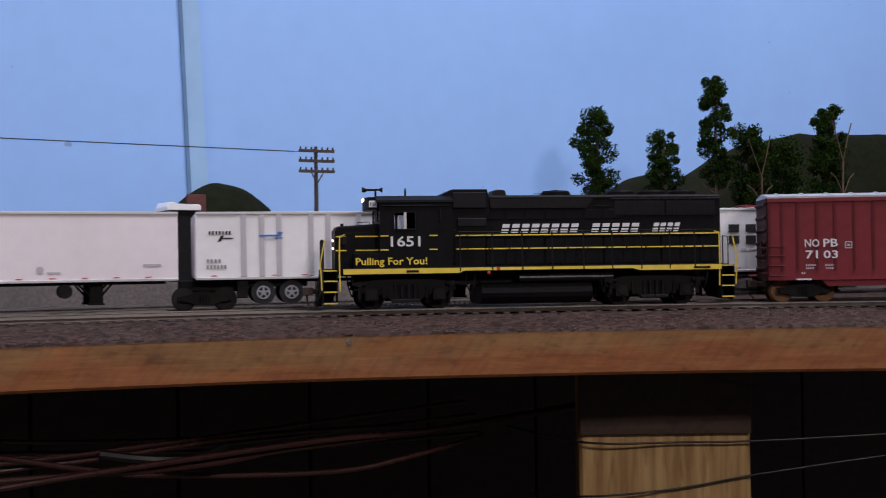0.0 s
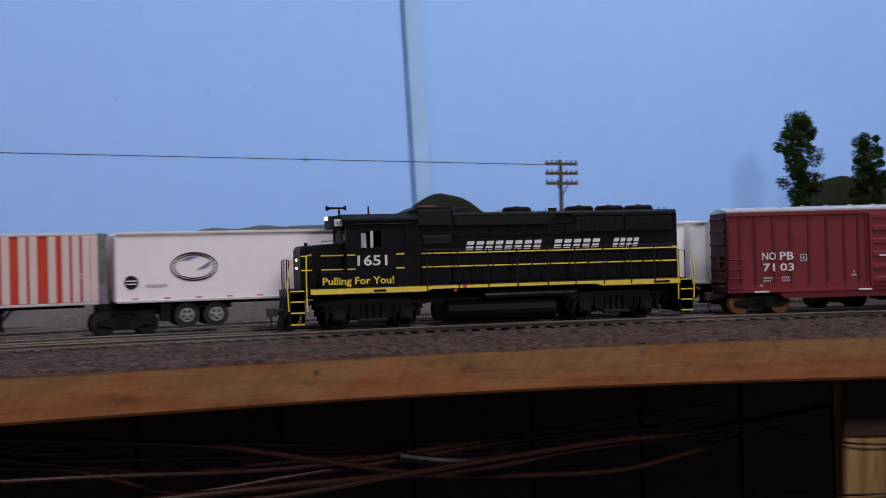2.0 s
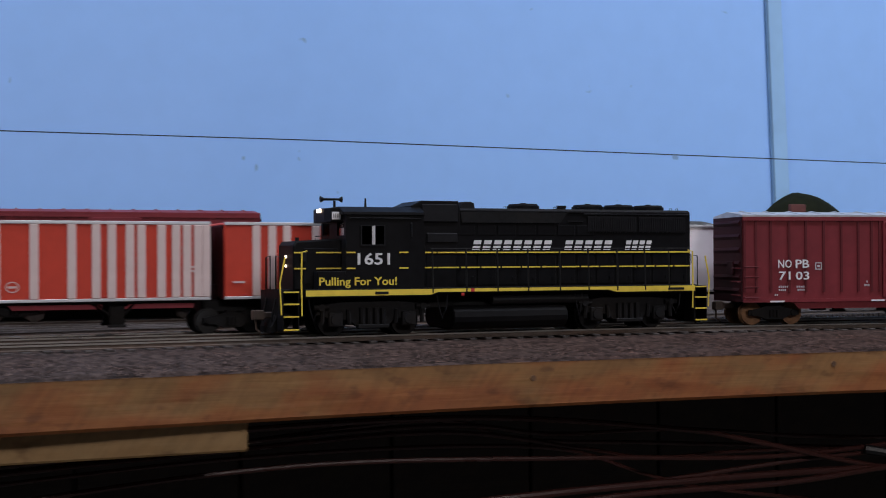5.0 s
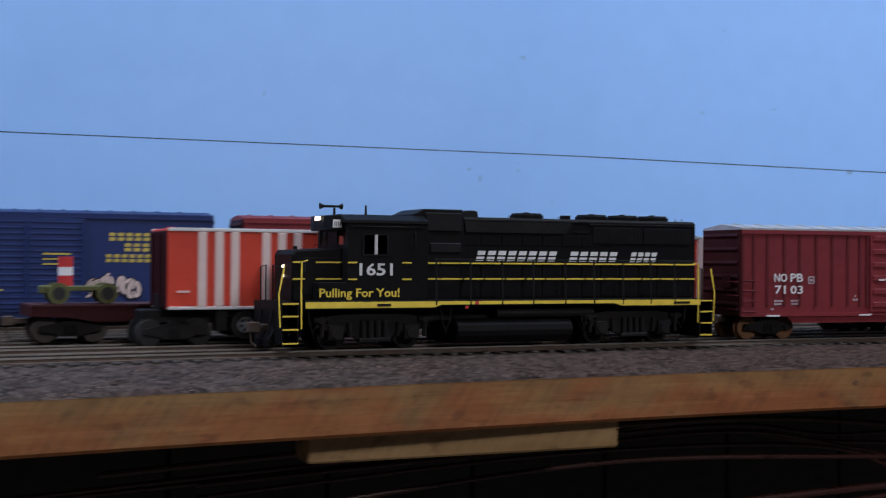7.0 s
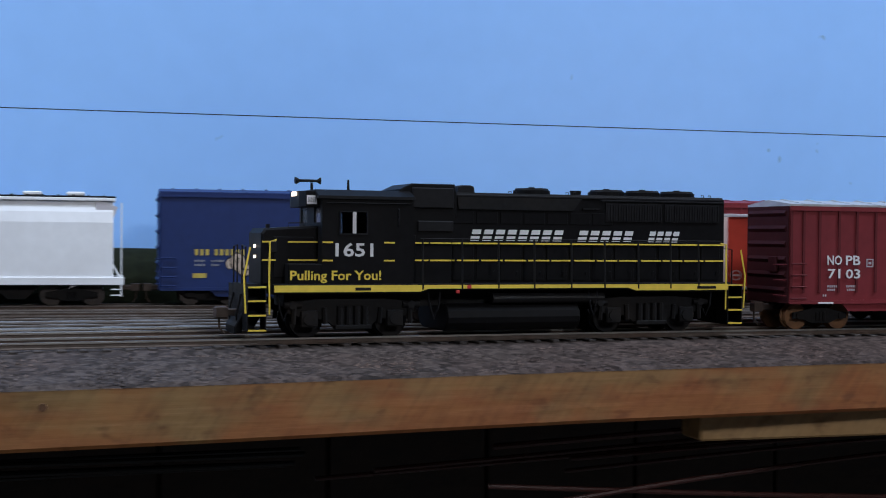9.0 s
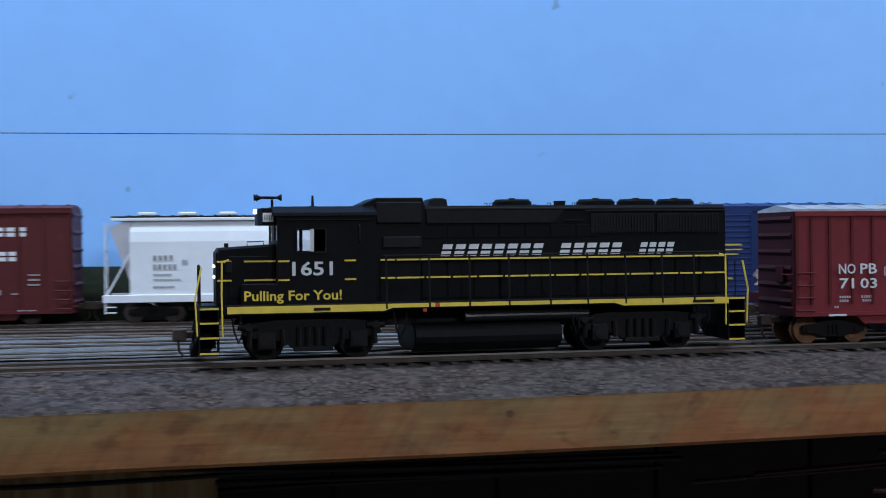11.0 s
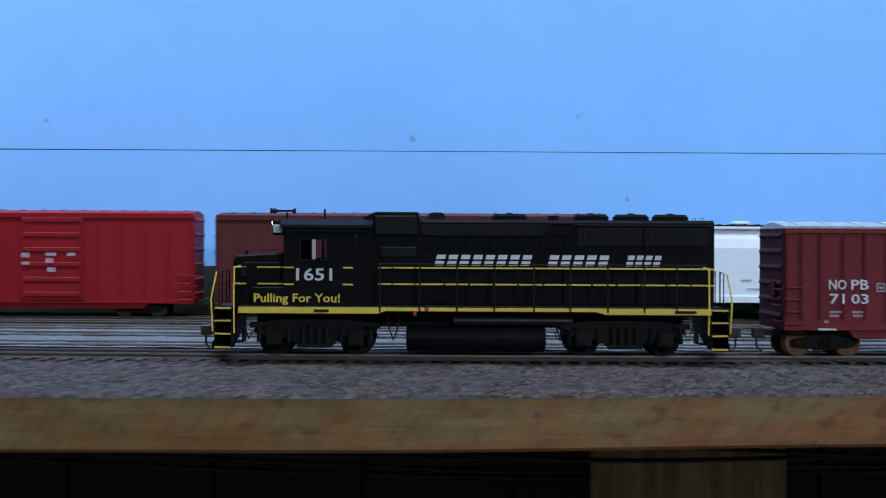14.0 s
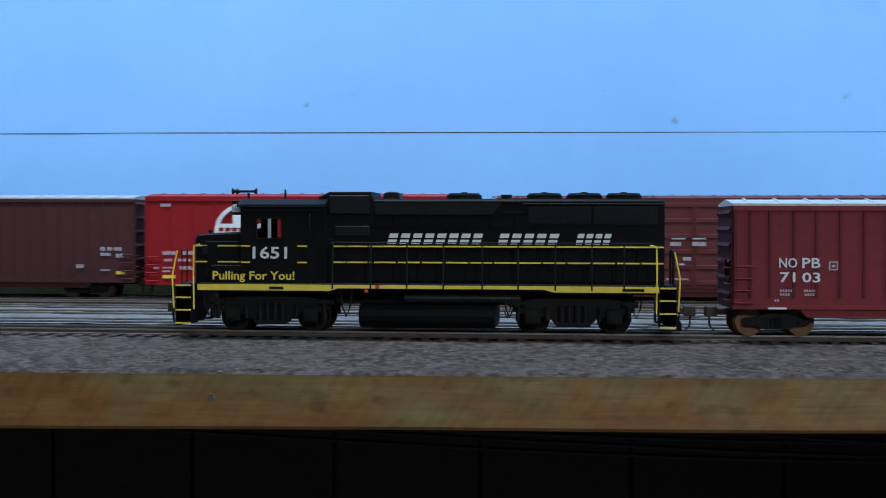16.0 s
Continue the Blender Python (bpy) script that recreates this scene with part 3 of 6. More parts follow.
for y0 in (0.095, 0.140, 0.186, 0.237, 0.275):
    bend = max(0.0, 0.175 - y0)
    tilt = 0.045 if y0 > 0.2 else 0.0
    path = [(x, y0 + tilt * min(0.0, x - 0.12) + bend * 0.5 * (1 + math.tanh((x - 0.62) / 0.22))) for x in np.arange(-0.55, 1.66, 0.01)]
    YARD.append(rail_run("yard_track", path, "straight yard track with dull grey rails", M_RAILDULL))


# ---- rolling stock helpers ----
def wheelset(bm_tyre, x, y, z, r=5.3):
    drum(bm_tyre, (x, z), r, y - 1.1, y + 1.1, "y", 22)
    drum(bm_tyre, (x, z), r * 1.12, y + (1.1 if y < 0 else -1.9), y + (1.9 if y < 0 else -1.1), "y", 22)


def truck(parent, cx, wheelbase=19.0, mat=None, wheel_mat=None, y=9.0, r=5.0):
    """A four-wheeled freight truck with side frames, springs and wheels under a car."""
    mat, wheel_mat = mat or M_FRAME, wheel_mat or M_DARKWHEEL
    h = wheelbase / 2
    for side in (-1, 1):
        bm = bmesh.new()
        pts = [(-h - 2.6, 4.2), (-h - 2.6, 6.6), (-h + 2.5, 7.4), (-3, 8.6), (3, 8.6), (h - 2.5, 7.4), (h + 2.6, 6.6), (h + 2.6, 4.2), (h - 2, 4.2), (4.2, 2.4), (-4.2, 2.4), (-h + 2, 4.2)]
        prism(bm, [(cx + a, b) for a, b in pts], side * 10.9 - 0.7, side * 10.9 + 0.7, "y", 0.2)
        for k in (-1.6, 0, 1.6):
            drum(bm, (cx + k, side * 11.6), 0.7, 3.4, 6.8, "z", 8)
        for k in (-h, h):
            drum(bm, (cx + k, 5.4), 1.5, side * 11.3 - 0.8, side * 11.3 + 0.8, "y", 10)
        part("side_frame", bm, mat, parent)
    for k in (-h, h):
        bm = bmesh.new()
        for side in (-1, 1):
            wheelset(bm, cx + k, side * 8.2, r, r)
        drum(bm, (cx + k, r), 1.0, -8, 8, "y", 8)
        part("wheel", bm, wheel_mat, parent)
    bm = bmesh.new()
    box(bm, cx - 2.5, cx + 2.5, -10, 10, 6, 9.4, 0.3)
    part("bolster", bm, mat, parent)


def coupler(parent, x, way, mat=None):
    """A knuckle coupler that points along way (-1 or 1), with a bent uncoupling pin."""
    bm = bmesh.new()
    box(bm, *sorted((x, x + way * 6)), -1.4, 1.4, 7.2, 9.6, 0.3)
    prism(bm, [(x + way * 5.5, -2.6), (x + way * 9.5, -2.9), (x + way * 10.2, -0.4), (x + way * 8.0, 0.2), (x + way * 8.0, 2.6), (x + way * 5.5, 2.6)], 6.6, 10.4, "z", 0.3)
    rod(bm, [(x + way * 8.2, 0, 6.6), (x + way * 8.0, 0, 3.0), (x + way * 6.4, -1.2, 1.2)], 0.45)
    return part("coupler", bm, mat or M_COUPLER, parent)


def marks(parent, rows, y, mat, name="lettering"):
    """Unreadable small writing as plain bars: rows of x, z, length, height."""
    for x, z, w, h in rows:
        bm = bmesh.new()
        slant(bm, x, x + w, z, z + h, y)
        part(name, bm, mat, parent)


def name_shapes(parent, x0, x1, z0, z1, y, count, mat, lean=0.0, fill=0.72, gap=0.17, name="letter_shape"):
    """A name drawn as a row of plain split blocks of letter size, each a piece of its own."""
    step = (x1 - x0) / count
    w, h = step * fill, z1 - z0
    bm = bmesh.new()
    for a, b in ((0.0, 0.5 - gap / 2), (0.5 + gap / 2, 1.0)):
        prism(bm, [(lean * a, z0 + h * a), (w + lean * a, z0 + h * a), (w + lean * b, z0 + h * b), (lean * b, z0 + h * b)], y - 0.12, y + 0.05)
    me = mesh_of(bm, name, mat)
    for i in range(count):
        share(name, me, pose((x0 + i * step) * K, 0, 0), parent)


def text_row(parent, x, z, count, mat, y, height=1.3, step=1.35):
    """Small writing as a row of short upright bars, one piece a row."""
    bm = bmesh.new()
    for i in range(count):
        slant(bm, x + i * step, x + i * step + step * 0.55, z, z + height, y)
    part("lettering", bm, mat, parent)


def fine_marks(parent, rows, y, mat):
    """Blocks of small writing as rows of short bars: rows of x, z, length, height."""
    for x, z, w, h in rows:
        text_row(parent, x, z, max(2, round(w / 1.5)), mat, y, h * 0.85, 1.5)


def boxcar(name, label, length, body_mat, end_mat, roof_mat, top=49.0, low=10.0, half=15.0, ribs=14, doors=(), louvres=False, group="standing freight cars", at=None, truck_in=27.0, wheel_mat=None, ends=True, proud=0.55, dark=None, posts=None):
    """A boxcar centred on its origin: side sheets and posts, doors, ends with ribs, roof, underframe, trucks."""
    car = thing(name, label, "boxcar", group, at)
    L = length / 2
    bm = bmesh.new()
    box(bm, -L, L, -half, half, low, top - 1.2, 0.35)
    part("body", bm, body_mat, car)
    bm = bmesh.new()
    prism(bm, [(-half - 0.4, top - 1.2), (half + 0.4, top - 1.2), (half + 0.4, top - 0.4), (0, top + 1.4), (-half - 0.4, top - 0.4)], -L - 0.3, L + 0.3, "x")
    roof = part("roof", bm, roof_mat, car)
    bm = bmesh.new()
    prism(bm, [(-half, top - 0.2), (0, top + 1.9), (half, top - 0.2), (half, top - 0.8), (0, top + 1.2), (-half, top - 0.8)], 0, 0.9, "x")
    me = mesh_of(bm, "roof_rib", roof_mat)
    for k in np.arange(-L + 6, L - 3, 11.5):
        share("roof_rib", me, pose(k * K, 0, 0), roof)
    bm = bmesh.new()
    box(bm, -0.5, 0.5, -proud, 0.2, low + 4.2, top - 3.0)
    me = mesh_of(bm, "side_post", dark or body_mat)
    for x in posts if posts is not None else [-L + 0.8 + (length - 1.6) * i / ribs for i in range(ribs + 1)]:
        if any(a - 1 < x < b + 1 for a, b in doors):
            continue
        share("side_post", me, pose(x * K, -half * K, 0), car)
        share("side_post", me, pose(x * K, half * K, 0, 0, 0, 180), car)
    for side in (-1, 1):
        y = side * half
        bm = bmesh.new()
        box(bm, -L, L, min(y, y + side * 0.7), max(y, y + side * 0.7), top - 3.0, top - 1.3)
        part("top_rail", bm, body_mat, car)
        bm = bmesh.new()
        box(bm, -L, L, min(y, y + side * 0.7), max(y, y + side * 0.7), low - 0.2, low + 1.2)
        part("bottom_rail", bm, body_mat, car)
    bm = bmesh.new()
    for side in (-1, 1):
        prism(bm, [(-L + 24, low), (L - 24, low), (L - 27, low - 3.2), (-L + 27, low - 3.2)], side * (half - 0.6) - 0.4, side * (half - 0.6) + 0.4, "y")
    part("side_sill", bm, body_mat, car)
    for a, b in doors:
        d = bmesh.new()
        box(d, a, b, -half - 1.1, -half - 0.1, low + 1.4, top - 3.2, 0.2)
        n = 15 if louvres else 6
        door = part("door", d, body_mat, car)
        d = bmesh.new()
        box(d, a + 1.2, b - 1.2, -half - (1.35 if louvres else 1.6), -half - 1.0, 0, 1.0 if louvres else 2.4, 0.2)
        me = mesh_of(d, "door_rib", body_mat)
        for i in range(n):
            share("door_rib", me, pose(0, 0, (low + 3.5 + (top - low - 9) * i / (n - 1)) * K), door)
        d = bmesh.new()
        rod(d, [(b - 1.2, -half - 2.0, low + 3), (b - 1.2, -half - 2.0, top - 5)], 0.35)
        part("lock_rod", d, dark or body_mat, door)
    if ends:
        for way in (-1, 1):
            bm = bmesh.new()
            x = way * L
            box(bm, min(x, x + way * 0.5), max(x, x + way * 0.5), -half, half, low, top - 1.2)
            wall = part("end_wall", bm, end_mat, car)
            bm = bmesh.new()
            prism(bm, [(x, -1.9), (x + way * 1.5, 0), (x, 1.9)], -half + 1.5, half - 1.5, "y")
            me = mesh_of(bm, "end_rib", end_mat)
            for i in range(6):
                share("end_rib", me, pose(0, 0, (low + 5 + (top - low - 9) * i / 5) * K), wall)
            bm = bmesh.new()
            rod(bm, [(x - way * 7.2, -half - 0.2, 0), (x - way * 7.2, -half - 0.9, 0), (x - way * 0.6, -half - 0.9, 0), (x - way * 0.6, -half - 0.2, 0)], 0.3)
            me = mesh_of(bm, "grab_iron", dark or body_mat)
            for z in (low + 2, low + 6.5, low + 11, low + 15.5):
                share("grab_iron", me, pose(0, 0, z * K), car)
            bm = bmesh.new()
            rod(bm, [(x + way * 0.3, -half + 1, 0), (x + way * 1.8, -half + 1, 0), (x + way * 1.8, -half + 8, 0), (x + way * 0.3, -half + 8, 0)], 0.3)
            me = mesh_of(bm, "grab_iron", dark or end_mat)
            for z in (low + 3, low + 9, low + 15):
                share("grab_iron", me, pose(0, 0, z * K), car)
            coupler(car, way * (L - 2), way)
    bm = bmesh.new()
    box(bm, -L + 3, L - 3, -4, 4, 7.5, low + 0.4)
    box(bm, -14, -4, -9, -3, 5.6, low)
    drum(bm, (10, 7.6), 2.2, -10, -3, "y", 12)
    part("underframe", bm, M_FRAME, car)
    for way in (-1, 1):
        truck(car, way * (L - truck_in), wheel_mat=wheel_mat)
    return car


def pierced(bm, us, vs, holes, lo, hi, axis):
    """One connected wall over a grid of cut lines, with open cells; millimetres."""
    def at(u, v, d):
        return Vector((u, d, v)) * K if axis == "y" else Vector((d, u, v)) * K
    side = [[[bm.verts.new(at(u, v, d)) for v in vs] for u in us] for d in (lo, hi)]
    n, m = len(us) - 1, len(vs) - 1
    solid = {(i, j) for i in range(n) for j in range(m)} - set(holes)
    for i, j in solid:
        ring = ((i, j), (i + 1, j), (i + 1, j + 1), (i, j + 1))
        for q in side:
            bm.faces.new([q[a][b] for a, b in ring])
        for k, d in enumerate(((0, -1), (1, 0), (0, 1), (-1, 0))):
            if (i + d[0], j + d[1]) not in solid:
                (a, b), (c, e) = ring[k], ring[(k + 1) % 4]
                bm.faces.new((side[0][a][b], side[0][c][e], side[1][c][e], side[1][a][b]))
    return bm


# ---- the black diesel locomotive; its front points to -x, origin at rail height below its middle ----
def loco_build():
    lo = thing("diesel_locomotive", "black model diesel locomotive with yellow stripes and white lettering", "locomotive")
    # sill and walkway
    bm = bmesh.new()
    prism(bm, [(-86, 18.6), (89.5, 18.6), (89.5, 15.2), (51, 15.2), (47, 16.6), (-30, 16.6), (-34, 15.2), (-86, 15.2)], -17.6, 17.6, "y", 0.2)
    walkway = part("walkway", bm, M_BLACK, lo)
    bm = bmesh.new()
    for pts in ([(-85.5, 15.9), (-34.2, 15.9), (-31, 16.9), (-16.8, 16.9), (-16.8, 18.2), (-85.5, 18.2)], [(-9.5, 16.9), (46.5, 16.9), (50, 15.9), (89, 15.9), (89, 18.2), (-9.5, 18.2)], [(-15.2, 16.9), (-9.5, 16.9), (-9.5, 18.2), (-15.2, 18.2)]):
        prism(bm, pts, -17.95, -17.5, "y")
    part("sill_stripe", bm, M_YELLOW, walkway, "yellow stripe along the walkway edge")
    bm = bmesh.new()
    box(bm, -16.8, -15.2, -17.95, -17.55, 16.9, 18.2)
    box(bm, -21.0, -19.6, -18.0, -17.55, 15.2, 16.4, 0.2)
    part("red_marker", bm, M_REDMARK, walkway, "small red fuel markings")
    for a, b in ((-57.5, -52.0), (75.5, 83.5)):
        bm = bmesh.new()
        box(bm, a, b, -18.1, -17.6, 16.4, 17.4)
        part("builder_plate", bm, M_GREY, walkway)
    # long hood
    bm = bmesh.new()
    prism(bm, [(-10.6, 18), (-10.6, 49.0), (-9.2, 50.9), (9.2, 50.9), (10.6, 49.0), (10.6, 18)], -42, 91.3, "x")
    hood = part("long_hood", bm, M_BLACK, lo)
    bm = bmesh.new()
    box(bm, 0, 8.2, -10.95, -10.55, 19.4, 33.6, 0.15)
    box(bm, 0.9, 1.7, -11.3, -10.8, 25.5, 27.0)
    box(bm, 6.4, 7.2, -11.3, -10.8, 21.5, 22.6)
    low_door = mesh_of(bm, "hood_door", M_BLACK)
    bm = bmesh.new()
    box(bm, 0, 8.2, -10.85, -10.55, 39.8, 44.2, 0.15)
    high_door = mesh_of(bm, "hood_door", M_BLACK)
    for x in np.arange(-20.0, 90, 9.2):
        share("hood_door", low_door, pose(float(x) * K, 0, 0), hood)
        if x < 38:
            share("hood_door", high_door, pose(float(x) * K, 0, 0), hood)
    # radiator and its grilles
    bm = bmesh.new()
    for a, b in ((40.5, 64.0), (65.2, 88.8)):
        box(bm, a, b, -11.1, -10.5, 41.2, 48.0)
        for x in np.arange(a + 0.8, b - 0.4, 1.1):
            box(bm, x, x + 0.45, -11.45, -11.0, 41.6, 47.6)
    part("radiator_grille", bm, M_GREY, hood, "dark grey radiator grille")
    # flared radiator roof and long recess
    bm = bmesh.new()
    prism(bm, [(-18.4, 49.3), (30.5, 49.3), (27.0, 44.9), (-17.8, 44.9)], -11.4, -10.5, "y")
    part("air_intake", bm, M_FRAME, hood)
    bm = bmesh.new()
    box(bm, -19, 91.0, -11.2, -9.0, 49.3, 50.2, 0.2)
    box(bm, 38.5, 91.0, -11.3, -10.4, 48.6, 49.2, 0.1)
    box(bm, 31, 38, -11.2, -10.4, 45.5, 46.0)
    part("roof_gutter", bm, M_GREY, hood)
    for cx in (15.2, 46.2, 61.5, 76.5):
        bm = bmesh.new()
        drum(bm, (cx, 0), 6.9, 50.6, 52.4, "z", 28)
        drum(bm, (cx, 0), 6.5, 52.4, 53.2, "z", 28, 6.0)
        drum(bm, (cx, 0), 1.2, 53.2, 53.7, "z", 12)
        part("roof_fan", bm, M_BLACK, hood)
    bm = bmesh.new()
    prism(bm, [(-16, 50.7), (-9.2, 50.7), (-9.6, 53.2), (-11, 53.7), (-14, 53.7), (-15.6, 53.2)], -5, 5, "y", 0.3)
    part("exhaust_housing", bm, M_GREY, hood)
    bm = bmesh.new()
    drum(bm, (31.8, -3), 1.9, 50.7, 52.6, "z", 14, 2.2)
    part("roof_vent", bm, M_GREY, hood)
    for x in (3.5, 5.5, 26.5, 29.5, 35.5, 38, 84, 87):
        bm = bmesh.new()
        rod(bm, [(x, -6, 50.6), (x, -6, 51.8), (x + 1.0, -6, 51.8), (x + 1.0, -6, 50.6)], 0.16, 5)
        part("lifting_lug", bm, M_GREY, hood)
    # electrical cabinet block behind the cab
    bm = bmesh.new()
    prism(bm, [(-40, 18), (-40, 51.5), (-35.5, 53.6), (-19.5, 53.6), (-18.6, 50.5), (-18.6, 42.2), (-20.5, 40.6), (-20.5, 18)], -11.6, 11.6, "y", 0.3)
    cab_block = part("equipment_cabinet", bm, M_BLACK, lo)
    bm = bmesh.new()
    box(bm, -33.5, -20.0, -12.2, -11.4, 36.6, 40.6, 0.4)
    box(bm, -35.5, -20.0, -12.4, -11.5, 45.0, 52.2, 0.3)
    part("filter_hatch", bm, M_GREY, cab_block, "dark grey filter hatch")
    bm = bmesh.new()
    box(bm, -38.8, -34.0, -11.9, -11.5, 20.0, 35.5, 0.2)
    part("cabinet_door", bm, M_BLACK, cab_block)
    # cab: hollow, with openings for the side windows and the windshield
    wx0, wx1, wz0, wz1 = -62.8, -53.0, 35.8, 43.2
    bm = bmesh.new()
    box(bm, -68.0, -37.4, -15.6, 15.6, 18, 19)
    cab = part("cab", bm, M_BLACK, lo)
    for y0, y1 in ((-16.6, -15.6), (15.6, 16.6)):
        bm = bmesh.new()
        pierced(bm, (-69.0, wx0, wx1, -36.4), (18, wz0, wz1, 48.0), ((1, 1),), y0, y1, "y")
        part("side_wall", bm, M_BLACK, cab)
    bm = bmesh.new()
    pierced(bm, (-15.6, -14.2, -5.2, 5.2, 14.2, 15.6), (18, 39.5, 45.2, 48.0), ((1, 1), (3, 1)), -69.0, -68.0, "x")
    part("front_wall", bm, M_BLACK, cab)
    bm = bmesh.new()
    box(bm, -37.4, -36.4, -15.6, 15.6, 18, 48)
    part("rear_wall", bm, M_BLACK, cab)
    bm = bmesh.new()
    prism(bm, [(-17.4, 47.6), (-17.2, 48.6), (-11.5, 50.8), (11.5, 50.8), (17.2, 48.6), (17.4, 47.6)], -70.4, -36.0, "x", 0.2)
    part("cab_roof", bm, M_BLACK, cab)
    for side in (-1, 1):
        y = side * 16.6
        ya, yb = min(y, y + side * 0.45), max(y, y + side * 0.45)
        bm = bmesh.new()
        for a, b, c, d in ((wx0 - 0.1, wx0 + 0.3, wz0 - 0.1, wz1 + 0.1), (wx1 - 0.3, wx1 + 0.1, wz0 - 0.1, wz1 + 0.1), (wx0 - 0.1, wx1 + 0.1, wz0 - 0.4, wz0 + 0.1), (wx0 - 0.1, wx1 + 0.1, wz1 - 0.1, wz1 + 0.2)):
            box(bm, a, b, ya, yb, c, d)
        part("window_frame", bm, M_GREY, cab)
        bm = bmesh.new()
        box(bm, -58.3, -57.1, ya, yb, wz0, wz1)
        part("window_bar", bm, M_SILVER, cab, "bright metal window bar")
        for a, b in ((wx0 + 0.3, -58.2), (-57.2, wx1 - 0.3)):
            bm = bmesh.new()
            box(bm, a, b, side * 16.2 - 0.1, side * 16.2 + 0.1, wz0, wz1)
            part("pane", bm, M_GLASS, cab, "clear window pane").visible_shadow = False
    for y0, y1 in ((-14.2, -5.2), (5.2, 14.2)):
        bm = bmesh.new()
        box(bm, -68.7, -68.4, y0, y1, 39.5, 45.2)
        part("windshield", bm, M_GLASS, cab, "clear windshield pane").visible_shadow = False
    bm = bmesh.new()
    rod(bm, [(-42.0, -17.0, 38.5), (-42.0, -17.8, 39), (-42.0, -17.8, 44), (-42.0, -17.0, 44.5)], 0.25)
    rod(bm, [(-67.5, -17.0, 46.2), (-38, -17.0, 46.2)], 0.22)
    part("grab_iron", bm, M_GREY, cab)
    # number boards and headlight over the windshield
    bm = bmesh.new()
    prism(bm, [(-69.0, -12.6), (-73.6, -12.2), (-74.6, -6.0), (-74.6, 6.0), (-73.6, 12.2), (-69.0, 12.6)], 44.8, 50.3, "z", 0.25)
    nb = part("number_board", bm, M_BLACK, lo)
    bm = bmesh.new()
    prism(bm, [(-73.3, -12.45), (-69.9, -12.75), (-69.9, -12.4), (-73.3, -12.1)], 45.7, 48.7, "z")
    panel_ = part("number_panel", bm, M_REEFER, nb, "pale number panel")
    bm = bmesh.new()
    for k in range(4):
        box(bm, -72.8 + k * 0.7, -72.5 + k * 0.7, -12.85, -12.4, 46.4, 48.0)
    part("number_mark", bm, M_TEXT, panel_)
    bm = bmesh.new()
    for y in (-1.6, 1.6):
        drum(bm, (y, 49.4), 0.75, -75.3, -74.3, "x", 14)
    part("headlight", bm, M_LIGHT, nb, "lit warm white headlight")
    # horn and antenna
    bm = bmesh.new()
    rod(bm, [(-69.4, -3, 50.4), (-69.4, -3, 53.4)], 0.5)
    for y, x0, x1 in ((-4.2, -68.5, -74.4), (-2.8, -71, -67.4), (-1.6, -69.0, -73.4)):
        drum(bm, (y, 54.0), 0.45, min(x0, x1), max(x0, x1), "x", 10)
        drum(bm, (y, 54.0), 0.5 if x1 > x0 else 1.25, x1 - (0.2 if x1 > x0 else 1.2), x1 + (1.2 if x1 > x0 else 0.2), "x", 12, 1.25 if x1 > x0 else 0.5)
    part("horn", bm, M_FRAME, cab)
    bm = bmesh.new()
    drum(bm, (-55.4, 0), 0.55, 50.6, 54.8, "z", 8, 0.35)
    drum(bm, (-55.4, 0), 1.1, 50.6, 51.2, "z", 8)
    part("antenna", bm, M_FRAME, cab)
    # short hood
    bm = bmesh.new()
    prism(bm, [(-88.6, 18), (-88.6, 35.6), (-87.4, 37.3), (-68.6, 38.4), (-68.6, 18)], -11.0, 11.0, "y", 0.7)
    nose = part("short_hood", bm, M_BLACK, lo)
    bm = bmesh.new()
    box(bm, -84.5, -70.5, -11.3, -10.9, 20.5, 34.5, 0.2)
    part("nose_door", bm, M_BLACK, nose)
    bm = bmesh.new()
    box(bm, -85.6, -83.4, -11.6, -10.9, 29.0, 33.0, 0.3)
    part("nose_vent", bm, M_FRAME, nose)
    bm = bmesh.new()
    rod(bm, [(-78, -5, 37.8), (-78, -5, 39.2), (-72.5, -5, 39.4), (-72.5, -5, 38.2)], 0.2)
    part("grab_iron", bm, M_FRAME, nose)
    bm = bmesh.new()
    rod(bm, [(-84.8, -3, 37.4), (-84.8, -3, 38.8)], 0.8)
    part("filler_cap", bm, M_FRAME, nose)
    bm = bmesh.new()
    for z in (27.6, 31.2):
        drum(bm, (-1.0, z), 0.5, -89.2, -88.4, "x", 12)
    part("ditch_light", bm, M_LIGHT, nose, "lit warm white nose lamps")
    # stripes
    bm = bmesh.new()
    for a, b in ((-37.5, -29.2), (-28.6, -20.8)):
        slant(bm, a, b, 32.45, 33.0, -11.7)
        slant(bm, a, b, 26.35, 26.9, -11.7)
    for a, b in ((-20.3, 91.0),):
        slant(bm, a, b, 32.45, 33.0, -11.0, 0, 0.25)
        slant(bm, a, b, 26.35, 26.9, -11.0, 0, 0.25)
    part("hood_stripes", bm, M_YELLOW, hood, "thin yellow stripes along the hood")
    bm = bmesh.new()
    for a, b in ((-88.3, -83.6), (-79.5, -69.2)):
        slant(bm, a, b, 32.5, 33.05, -11.0, 0, 0.4)
        slant(bm, a, b, 26.3, 26.85, -11.0, 0, 0.4)
    part("nose_stripes", bm, M_YELLOW, nose)
    bm = bmesh.new()
    for a, b in ((-68.8, -65.2), (-47.0, -43.2)):
        slant(bm, a, b, 32.5, 33.05, -16.7)
        slant(bm, a, b, 26.3, 26.85, -16.7)
    part("cab_stripes", bm, M_YELLOW, cab)
    # lettering
    lettering("road_number", "1651", -64.3, 27.9, -16.7, 4.7, M_WHITE, cab, 13.4, bold=0.018)
